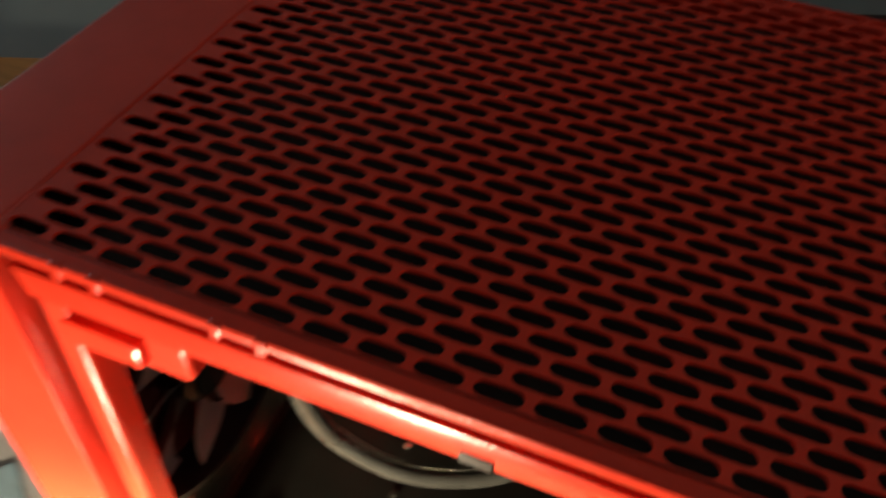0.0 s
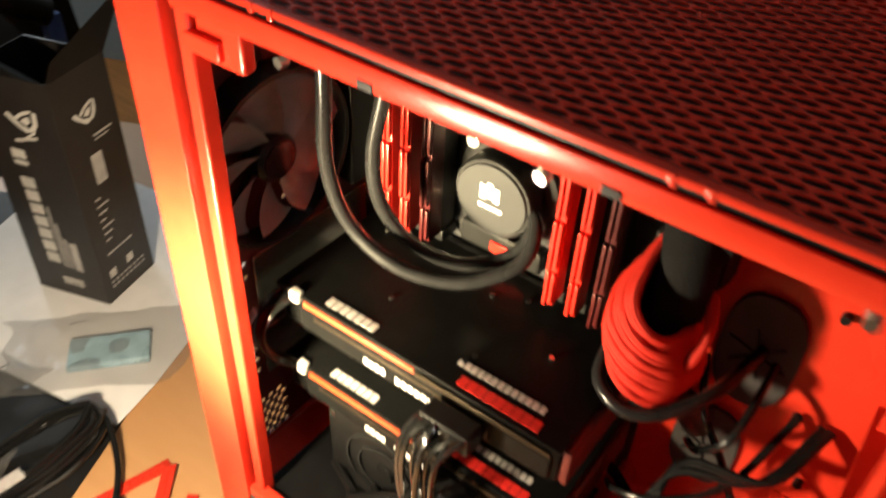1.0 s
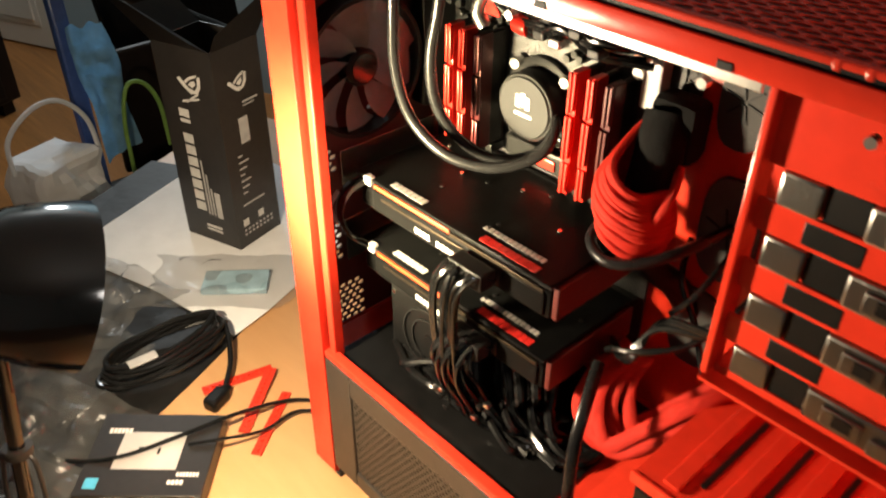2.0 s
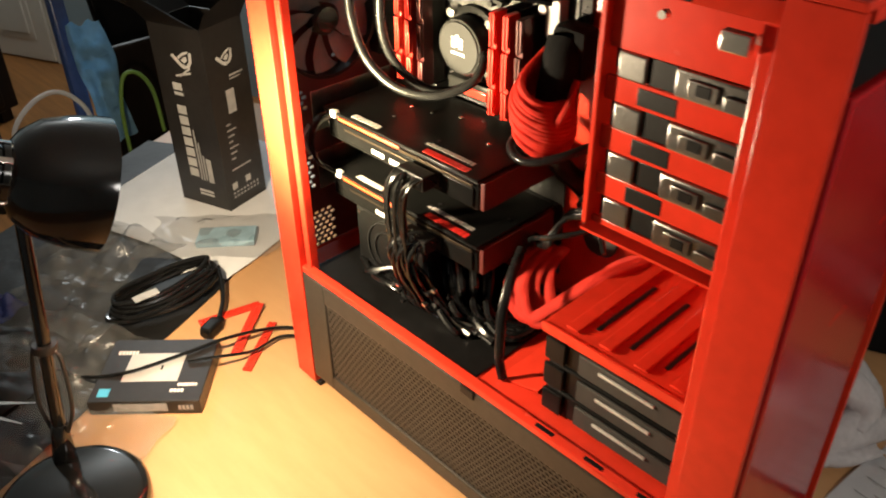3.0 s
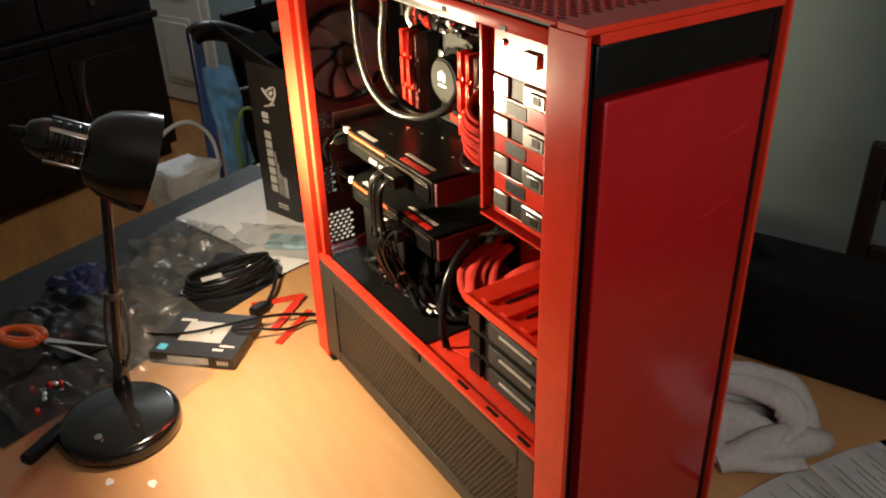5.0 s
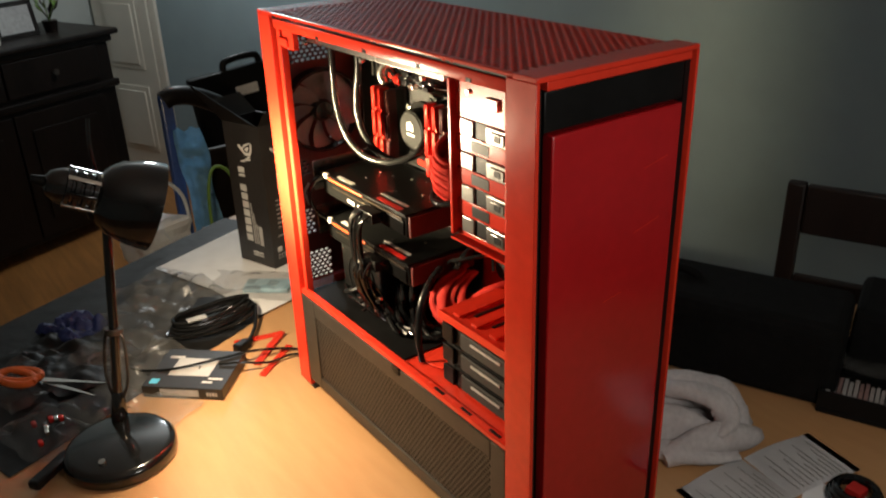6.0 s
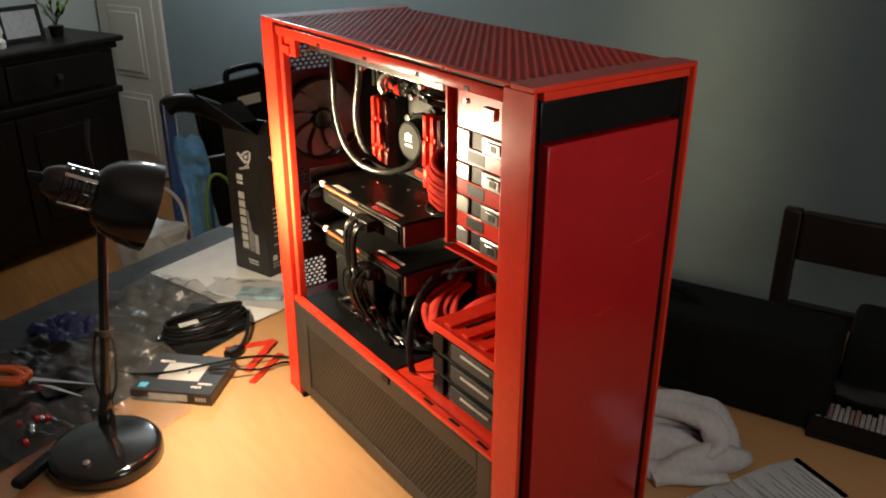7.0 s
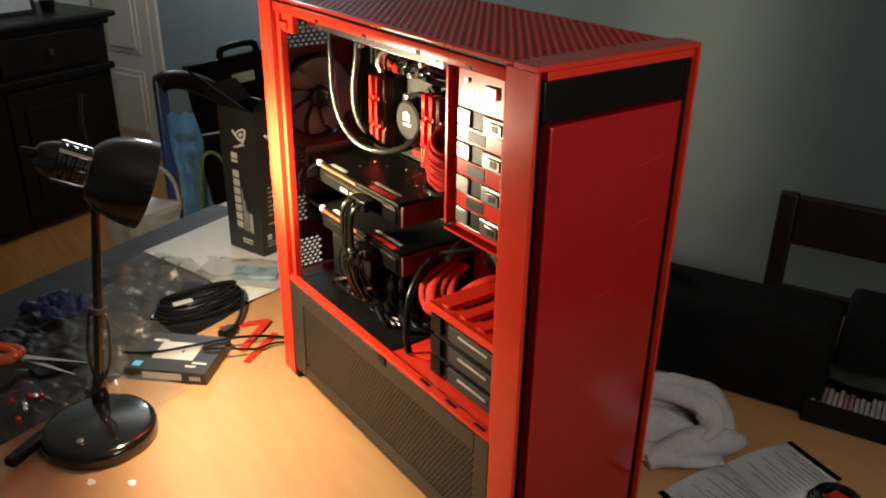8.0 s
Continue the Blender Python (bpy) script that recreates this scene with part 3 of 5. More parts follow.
# ---- what is mounted in the case ----
def case_fan():
    c = Vector((0.022, 0.083, 0.517))
    turn = Matrix.Translation(c) @ Matrix.Rotation(radians(90), 4, "Y")
    f = thing("case_fan", "smoke-grey bladed exhaust fan at rest on the rear vent", "fan", c)
    part("ring", lathe([(0.066, -0.010), (0.070, -0.010), (0.070, 0.012), (0.066, 0.012)], turn, close=True), BLACK, f)
    part("hub", lathe([(0.0001, 0.009), (0.016, 0.009), (0.019, 0.006), (0.019, -0.009), (0.0001, -0.009)], turn), BLACK, f)
    part("hub_sticker", lathe([(0.0001, 0.0098), (0.0145, 0.0098), (0.0145, 0.0092), (0.0001, 0.0092)], turn), BLACK_GLOSS, f)
    n = 9
    for k in range(n):
        bm = bmesh.new()
        rows = []
        for i in range(7):
            r = 0.0185 + 0.046 * i / 6
            a0 = 2 * math.pi * k / n + 0.35 * (i / 6) ** 1.4
            span = 0.66 + 0.03 * math.sin(i)
            rows.append([bm.verts.new((r * math.cos(a0 + span * j / 4), r * math.sin(a0 + span * j / 4), 0.007 - 0.012 * j / 4)) for j in range(5)])
        for a, b in zip(rows, rows[1:]):
            for j in range(4):
                bm.faces.new((a[j], a[j + 1], b[j + 1], b[j]))
        bmesh.ops.solidify(bm, geom=bm.faces[:], thickness=0.0012)
        bm.transform(turn)
        part("blade", bm, SMOKE, f)
    for k in range(4):
        a = math.pi / 4 + k * math.pi / 2
        bm = rod((0, 0, -0.0085), (0.068 * math.cos(a), 0.068 * math.sin(a), -0.0085), 0.002, sides=8)
        bm.transform(turn)
        part("strut", bm, BLACK, f)
    return f


case_fan()
MB = 0.198   # face of the board


def motherboard():
    b = thing("motherboard", "black gaming motherboard with red trim screwed to the tray", "motherboard", (0.16, MB, 0.42))
    part("board", box((0.030, MB, 0.232), (0.298, MB + 0.0025, 0.606), 0.0005), PCB, b)
    part("port_shield", box((0.013, 0.155, 0.455), (0.034, MB - 0.0005, 0.605), 0.002), BLACK, b)
    bm = box((0.052, 0.170, 0.566), (0.200, MB - 0.0005, 0.600), 0.004)
    for k in range(11):
        box((0.056 + k * 0.0132, 0.163, 0.569), (0.063 + k * 0.0132, 0.1705, 0.597), 0.001, bm)
    part("heatsink", bm, MATT_BLACK, b, "black finned heatsink above the processor")
    part("heatsink_trim", box((0.110, 0.160, 0.574), (0.128, 0.1625, 0.592), 0.002), RED_METAL, b)
    bm = box((0.120, 0.186, 0.425), (0.195, MB - 0.0005, 0.447), 0.003)
    part("chip_heatsink", bm, BLACK, b)
    part("chip_trim", box((0.150, 0.1835, 0.430), (0.186, 0.1858, 0.440), 0.001), RED_METAL, b, "red trim strip")
    bm = box((0.175, 0.184, 0.262), (0.262, MB - 0.0005, 0.322), 0.005)
    part("lower_heatsink", bm, BLACK, b)
    for z in (0.405, 0.365, 0.325, 0.285, 0.25):
        part("slot", box((0.072, 0.187, z - 0.004), (0.162, MB - 0.0005, z + 0.004), 0.001), BLACK if z > 0.3 else RED_INK, b)
    for k, x in enumerate((0.050, 0.060, 0.072, 0.088, 0.100, 0.186, 0.194, 0.200)):
        z = 0.552 - 0.003 * (k % 3)
        part("capacitor", rod((x, MB - 0.0005, z), (x, MB - 0.012, z), 0.004, sides=12, r=0.0008), BLACK, b)
    rng = random.Random(4)
    for k in range(46):
        x, z = rng.uniform(0.04, 0.285), rng.choice((rng.uniform(0.24, 0.33), rng.uniform(0.555, 0.6), rng.uniform(0.42, 0.60)))
        s = rng.uniform(0.002, 0.005)
        part("component", box((x, MB - rng.uniform(0.002, 0.005), z), (x + s, MB - 0.0003, z + s * rng.uniform(0.6, 1.8)), 0.0004),
             rng.choice((BLACK, STEEL, GREY_LATCH, BLACK)), b)
    # power socket block with its buttons on the edge
    bm = box((0.268, 0.182, 0.530), (0.286, MB - 0.0005, 0.600), 0.002)
    part("edge_block", bm, PALE_AND_GLINT, b, "pale connector block on the board edge")
    part("start_button", rod((0.268, 0.1815, 0.577), (0.268, 0.177, 0.577), 0.0075, sides=18, r=0.001), COPPER, b, "round red button")
    part("reset_button", rod((0.266, 0.1815, 0.560), (0.266, 0.178, 0.560), 0.0055, sides=18, r=0.001), WHITE_INK, b)
    part("power_socket", box((0.280, 0.172, 0.470), (0.294, MB - 0.0005, 0.526), 0.001), BLACK, b)
    return b


motherboard()


def memory_stick(x, material=RED_METAL):
    s = thing("memory_stick", "red finned memory stick standing in its slot", "memory module", (x, MB, 0.425), "memory sticks")
    part("circuit", box((x - 0.0007, 0.166, 0.433), (x + 0.0007, MB - 0.0004, 0.553), 0.0002), PCB, s)
    part("heat_spreader", box((x - 0.0038, 0.158, 0.433), (x + 0.0038, 0.174, 0.553), 0.0010), material, s)
    for z0, z1, y in ((0.434, 0.466, 0.1545), (0.4685, 0.512, 0.1535), (0.5145, 0.552, 0.1545)):
        part("fin", box((x - 0.0036, y, z0), (x - 0.0008, 0.1578, z1), 0.0006), material, s)
        part("fin", box((x + 0.0008, y, z0 + 0.003), (x + 0.0036, 0.1578, z1), 0.0006), material, s)
    part("fin_line", box((x - 0.0030, 0.1742, 0.435), (x + 0.0030, 0.190, 0.551), 0.0004), BLACK, s)
    part("slot_latch", box((x - 0.004, 0.176, 0.422), (x + 0.004, MB - 0.0004, 0.4325), 0.001), BLACK, s)
    return s


for x in (0.068, 0.086, 0.2195, 0.2385):
    memory_stick(x)
# sticks in the shade, painted darker instead of left to the lamps
for x in (0.106, 0.2570):
    tagged(memory_stick(x, SHADED_RED_METAL), "red memory stick with shade put into a darker red")


def liquid_cooler():
    c = thing("liquid_cooler", "black liquid cooler with round pump and two rubber hoses", "cooler", (0.149, 0.18, 0.497))
    turn = Matrix.Translation((0.157, MB, 0.493)) @ Matrix.Rotation(radians(90), 4, "X")
    part("mount", lathe([(0.0001, 0.0005), (0.043, 0.0005), (0.043, 0.007), (0.036, 0.010), (0.0001, 0.010)], turn, 36), BLACK, c)
    for k in range(4):
        a = math.pi / 4 + k * math.pi / 2
        bm = rod((0.043 * math.cos(a), 0.043 * math.sin(a), 0.001), (0.043 * math.cos(a), 0.043 * math.sin(a), 0.014), 0.006, sides=14, r=0.001)
        bm.transform(turn)
        part("mount_screw", bm, STEEL, c)
    part("pump_body", lathe([(0.0001, 0.010), (0.034, 0.010), (0.034, 0.026), (0.0325, 0.0285), (0.0001, 0.0285)], turn, 44), BLACK, c)
    part("pump_cap", lathe([(0.0001, 0.0286), (0.0305, 0.0286), (0.0295, 0.0305), (0.0001, 0.0305)], turn, 44), SATIN_GREY, c, "satin grey round pump cap")
    ly = MB - 0.0308
    bm = bmesh.new()
    for k in range(3):
        box((0.1475 + k * 0.0058, ly - 0.0004, 0.493 + 0.002 * (k == 1)), (0.1527 + k * 0.0058, ly, 0.508 - 0.003 * abs(k - 1)), 0, bm)
    part("emblem", bm, WHITE_INK, c, "white emblem on the cap")
    bars("cap_print", c, WHITE_INK, (0.147, ly, 0.485), (1, 0, 0), (0, 0, 1), word(0, 0, 0.021, 0.003, 7))
    r = 0.0053
    part("hose", tube([(0.088, 0.075, 0.665), (0.086, 0.075, 0.60), (0.080, 0.080, 0.535), (0.092, 0.088, 0.485), (0.130, 0.098, 0.458),
                       (0.172, 0.118, 0.455), (0.200, 0.146, 0.470), (0.196, 0.168, 0.489), (0.180, 0.180, 0.495)], r, 14), RUBBER, c)
    part("hose", tube([(0.112, 0.110, 0.665), (0.108, 0.108, 0.60), (0.098, 0.106, 0.54), (0.102, 0.110, 0.495), (0.122, 0.122, 0.462),
                       (0.155, 0.140, 0.448), (0.186, 0.160, 0.462), (0.190, 0.176, 0.481), (0.180, 0.184, 0.487)], r, 14), RUBBER, c)
    bm = box((0.066, 0.036, 0.6565), (0.470, 0.165, 0.676), 0.002)
    part("radiator", bm, BLACK, c)
    bm = bmesh.new()
    for k in range(60):
        box((0.072 + k * 0.0066, 0.040, 0.6535), (0.0735 + k * 0.0066, 0.160, 0.6566), 0, bm)
    part("radiator_fins", bm, BLACK, c)
    part("radiator_edge", box((0.090, 0.0335, 0.6465), (0.436, 0.0358, 0.676), 0.0005), STEEL, c, "bright metal edge of the radiator")
    # pale elbow and red fitting near the top of the board
    part("elbow", tube([(0.134, 0.150, 0.606), (0.126, 0.142, 0.598), (0.124, 0.138, 0.584), (0.130, 0.140, 0.572)], 0.0062, 12), STEEL, c, "pale shiny elbow fitting")
    part("fitting", rod((0.166, 0.142, 0.585), (0.183, 0.140, 0.585), 0.0085, sides=18, r=0.002), RED_METAL, c, "red round fitting")
    rng = random.Random(9)
    for k in range(16):
        w, v = rng.uniform(-.014, .014), rng.uniform(-.012, .012)
        part("fan_lead", tube([(0.160 + 2 * w, 0.150 + v, 0.600 + v), (0.195 + w, 0.142 + v * .6, 0.590 + w), (0.228 + 2 * v, 0.140 + w * .6, 0.602 + v), (0.258 + w, 0.148 + v * .6, 0.590 + w), (0.280 + v, 0.175, 0.582 + w)],
                              rng.uniform(0.0018, 0.0036), 8, steps=5), BLACK_CABLE, c)
    for k in range(6):
        x, z = rng.uniform(0.19, 0.28), rng.uniform(0.578, 0.612)
        part("lead_plug", box((x, 0.132, z), (x + 0.012, 0.146, z + 0.008), 0.0015), BLACK if k % 3 else STEEL, c)
    return c


liquid_cooler()


def graphics_card(z):
    g = thing("graphics_card", "long black graphics card with orange edge trim in its slot", "graphics card", (0.16, 0.12, z), "graphics cards")
    y = 0.0610
    part("backplate", box((0.036, y, z - 0.003), (0.292, 0.188, z), 0.0012), DEEP_BLACK, g)
    bm = box((0.038, y + 0.004, z - 0.040), (0.290, 0.186, z - 0.0055), 0.004)
    box((0.060, y + 0.001, z - 0.036), (0.285, y + 0.006, z - 0.012), 0.002, bm)
    part("shroud", bm, DEEP_BLACK, g)
    part("circuit", box((0.036, y + 0.002, z - 0.0052), (0.291, 0.1975, z - 0.0033), 0.0003), PCB, g)
    part("bracket", box((0.0125, 0.060, z - 0.042), (0.0145, 0.192, z + 0.012), 0.0005), STEEL, g)
    part("orange_trim", box((0.066, y - 0.0012, z - 0.0078), (0.173, y + 0.0012, z - 0.0035), 0.0006), ORANGE_INK, g, "orange stripe")
    part("trim_rail", box((0.1735, y - 0.0010, z - 0.010), (0.285, y + 0.0012, z - 0.0060), 0.0006), BRONZE, g, "bronze edge rail")
    part("trim_rail", box((0.075, y + 0.0000, z - 0.019), (0.200, y + 0.0014, z - 0.0165), 0.0006), BRONZE, g)
    # the clip's glint is put into its pale colour
    part("corner_clip", box((0.053, y - 0.003, z - 0.007), (0.063, y + 0.005, z + 0.0022), 0.0015), PALE_AND_GLINT, g, "corner clip coloured pale for its glint")
    # dark red is the case's reflection, put into the cap's colour
    part("end_cap", box((0.2905, y + 0.006, z - 0.038), (0.2965, 0.184, z - 0.004), 0.0015), DIM_RED, g, "end cap with reflected red put into its colour")
    part("power_block", box((0.198, y - 0.002, z - 0.030), (0.238, y + 0.004, z - 0.012), 0.001), BLACK, g)
    bars("top_print", g, GREY_INK, (0.083, y + 0.006, z + 0.0001), (1, 0, 0), (0, 1, 0), word(0, 0, 0.048, 0.008, 7, gap=0.2))
    bars("top_print", g, GREY_INK, (0.195, y + 0.020, z + 0.0001), (1, 0, 0), (0, 1, 0), word(0, 0, 0.072, 0.006, 13))
    bars("top_print", g, RED_INK, (0.205, y + 0.005, z + 0.0001), (1, 0, 0), (0, 1, 0), word(0, 0, 0.066, 0.009, 9, gap=0.12), label="dark red print")
    bars("edge_print", g, BOX_INK, (0.126, y - 0.0002, z - 0.030), (1, 0, 0), (0, 0, 1), word(0, 0, 0.022, 0.006, 4))
    bars("edge_print", g, BOX_INK, (0.156, y - 0.0002, z - 0.031), (1, 0, 0), (0, 0, 1), word(0, 0, 0.036, 0.006, 6))
    rng = random.Random(3)
    for k in range(10):
        x, yy = rng.uniform(0.06, 0.28), rng.uniform(0.08, 0.18)
        part("backplate_screw", rod((x, yy, z - 0.001), (x, yy, z + 0.0012), 0.0022, sides=10), STEEL if k % 3 == 0 else BLACK, g)
    return g


graphics_card(0.4165)
graphics_card(0.3345)


def card_bridge():
    b = thing("card_bridge", "black ribbon bridge linking the two graphics cards", "bridge connector", (0.05, 0.035, 0.38))
    part("ribbon", tube([(0.050, 0.066, 0.412), (0.044, 0.046, 0.404), (0.040, 0.036, 0.380), (0.042, 0.044, 0.350), (0.050, 0.064, 0.330)], 0.009, 12, flat=0.35), BLACK_GLOSS, b)
    # highlight on the glossy ribbon, modelled as a pale band
    part("shine_strip", tube([(0.034, 0.040, 0.398), (0.030, 0.033, 0.382), (0.032, 0.038, 0.360)], 0.0038, 10, flat=0.5), PALE_AND_GLINT, b, "pale curved band painted for the ribbon's shine")
    return b


card_bridge()


def card_power_cables():
    c = thing("card_power_cables", "bundle of glossy black power leads hanging from the cards", "cable bundle", (0.20, 0.04, 0.21))
    rng = random.Random(11)
    for k in range(26):
        u, second = k % 9, k // 9
        zz = 0.397 if second == 0 else 0.3155
        x = 0.198 + u * 0.0046
        w, v = rng.uniform(-.009, .009), rng.uniform(-.012, .012)
        pts = [(x, 0.057, zz + 0.004 * (second - 1)), (x - 0.002, 0.040 + 0.3 * v, zz + 0.006), (x - 0.008 + w, 0.027 + 0.4 * v, zz - 0.014)]
        if second == 0:
            pts.append((x - 0.012 + w, 0.028 + 0.5 * v, 0.335))
        pts += [(x - 0.010 + w, 0.036 + v, 0.275), (x - 0.004 + 1.6 * w, 0.046 + v, 0.245), (x + 0.006 + 2 * w, 0.056 + 1.2 * v, 0.222), (x + 0.030 + 2 * w, 0.085 + v, 0.211), (x + 0.05, 0.12, 0.2105)]
        part("lead", tube(pts, rng.uniform(0.0019, 0.0027), 7, steps=6), BLACK_CABLE, c)
    for x, z in ((0.214, 0.397), (0.214, 0.3155)):
        part("plug", box((x - 0.020, 0.038, z - 0.009), (x + 0.022, 0.0565, z + 0.009), 0.002), BLACK, c)
    for k in range(9):
        x, z = 0.205 + rng.uniform(-.03, .05), 0.222 + rng.uniform(0, .06)
        part("crimp", box((x, 0.03, z), (x + 0.006, 0.036, z + 0.004), 0.001), STEEL if k % 2 else BLACK, c)
    return c


card_power_cables()


def main_power_loom():
    c = thing("power_loom", "thick loom of bright red sleeved leads tied with a black band", "cable loom", (0.31, 0.13, 0.435))
    for k in range(15):
        z = 0.512 - 0.0040 * k
        s = min(0.80, 0.48 + 0.05 * k) if k < 10 else 0.80 - 0.04 * (k - 9)
        w = 0.0022 * math.sin(k * 2.3)
        part("lead", tube([(0.290 + w, 0.178, z + 0.024), (0.308 - 0.042 * s, 0.152, z + 0.012), (0.308 - 0.034 * s, 0.126 - 0.006 * s, z - 0.002 + w),
                           (0.306, 0.120 - 0.012 * s + w, z - 0.014), (0.308 + 0.026 * s, 0.126 - 0.004 * s, z - 0.023), (0.308 + 0.035 * s, 0.152, z - 0.026), (0.318, 0.172, z - 0.020)], 0.0036, 9), RED_CABLE, c)
    part("core", tube([(0.304, 0.174, 0.540), (0.308, 0.160, 0.51), (0.308, 0.152, 0.46), (0.312, 0.152, 0.425)], 0.020, 14), MATT_BLACK, c, "black leads in the heart of the loom")
    part("plug", box((0.288, 0.164, 0.500), (0.332, 0.196, 0.556), 0.010), MATT_BLACK, c, "black plug housing")
    part("loose_lead", tube([(0.328, 0.162, 0.505), (0.336, 0.144, 0.492), (0.334, 0.132, 0.475), (0.326, 0.132, 0.458)], 0.0038, 9), RED_CABLE, c)
    part("tie_band", tube([(0.276, 0.150, 0.442), (0.284, 0.118, 0.434), (0.308, 0.108, 0.429), (0.332, 0.120, 0.433), (0.352, 0.150, 0.442), (0.364, 0.198, 0.448)], 0.0048, 10), RUBBER, c, "black band round the loom")
    part("tail", tube([(0.312, 0.152, 0.425), (0.322, 0.164, 0.40), (0.332, 0.182, 0.38), (0.340, 0.203, 0.345)], 0.012, 12), BLACK, c)
    return c


main_power_loom()


def drive_leads():
    c = thing("drive_leads", "tangle of red and black leads beside the drive cage", "cables", (0.33, 0.10, 0.21))
    rng = random.Random(21)
    for k in range(13):
        t = k / 12
        w, v = rng.uniform(-.024, .024), rng.uniform(-.024, .024)
        pts = [(0.322 + 0.6 * w, 0.150 + 0.5 * v, 0.312), (0.320 + 0.8 * w, 0.122 + 0.6 * v, 0.300 - 0.008 * t), (0.322 + w + 0.020 * t, 0.104 + 0.7 * v, 0.280 - 0.012 * t),
               (0.345 + 0.8 * w + 0.020 * t, 0.102 + 0.8 * v, 0.252 + 0.010 * t), (0.378 + 0.5 * w, 0.120 + v, 0.262 + 0.018 * t), (0.405 + 0.3 * w, 0.150 + v, 0.296 + 0.02 * t), (0.425, 0.182, 0.326)]
        part("lead", tube(pts, rng.uniform(0.0042, 0.0068), 8, steps=6, flat=0.32), RED_CABLE, c)
    for k in range(7):
        w = rng.uniform(-.015, .015)
        part("lead", tube([(0.410 + w, 0.20, 0.405), (0.390 + w, 0.15, 0.372 + w), (0.350, 0.13 + w, 0.356 + w), (0.325 + w, 0.12, 0.33), (0.30, 0.15, 0.30 + w)], 0.0028, 8, steps=6), BLACK_CABLE, c)
    for k in range(9):
        w, v = rng.uniform(-.03, .03), rng.uniform(-.03, .03)
        part("lead", tube([(0.215 + w, 0.11 + v, 0.285), (0.245 + w, 0.085 + v, 0.255 + 0.4 * w), (0.265 + v, 0.075 + w * .6, 0.226), (0.295 + w, 0.09 + v, 0.212), (0.33, 0.13 + w, 0.209)], 0.0048, 8, steps=6), BLACK_CABLE, c)
    for k in range(12):
        a, b, d = rng.uniform(-.03, .03), rng.uniform(-.025, .025), rng.uniform(-.025, .025)
        part("lead", tube([(0.10 + a, 0.085 + b, 0.212), (0.145 + d, 0.060 + b, 0.214 + abs(a) * .5), (0.195 + b, 0.052 + a * .6, 0.224 + abs(d) * .8), (0.245 + a, 0.060 + d * .6, 0.216), (0.295 + d, 0.075 + b, 0.211)], rng.uniform(0.0028, 0.0046), 8, steps=6), BLACK_CABLE, c)
    part("strap", tube([(0.322, 0.100, 0.330), (0.338, 0.066, 0.318), (0.347, 0.044, 0.290), (0.352, 0.036, 0.255), (0.354, 0.034, 0.230), (0.358, 0.036, 0.2065)], 0.0055, 10, flat=0.6), RUBBER, c, "flat black strap")
    part("lead", tube([(0.33, 0.20, 0.42), (0.345, 0.17, 0.40), (0.37, 0.16, 0.37), (0.398, 0.14, 0.34)], 0.003, 8), BLACK_CABLE, c)
    part("lead", tube([(0.375, 0.20, 0.44), (0.372, 0.15, 0.41), (0.355, 0.15, 0.38), (0.342, 0.17, 0.36)], 0.003, 8), BLACK_CABLE, c)
    return c


drive_leads()


def lower_fan_unit():
    u = thing("lower_fan", "square black fan unit standing under the graphics cards", "fan", (0.14, 0.12, 0.2032))
    x0, x1, y0, y1, z0, z1 = 0.076, 0.205, 0.068, 0.184, 0.2032, 0.2945
    part("housing", box((x0, y0, z0), (x1, y1, z1), 0.004), BLACK, u)
    turn = Matrix.Translation(((x0 + x1) / 2, y0 - 0.0004, (z0 + z1) / 2)) @ Matrix.Rotation(radians(90), 4, "X")
    for r in (0.040, 0.027):
        part("guard_ring", lathe([(r, 0.0), (r + 0.0022, 0.0), (r + 0.0022, 0.0022), (r, 0.0022)], turn, 36, close=True), MATT_BLACK, u)
    part("hub_cap", lathe([(0.0001, 0.0), (0.010, 0.0), (0.009, 0.003), (0.0001, 0.003)], turn, 24), BLACK, u)
    for x, z in ((x0 + 0.008, z0 + 0.008), (x1 - 0.008, z0 + 0.008), (x0 + 0.008, z1 - 0.008), (x1 - 0.008, z1 - 0.008)):
        part("screw", rod((x, y0 + 0.001, z), (x, y0 - 0.002, z), 0.003, sides=10), STEEL, u)
    return u


lower_fan_unit()


GRID.clear()


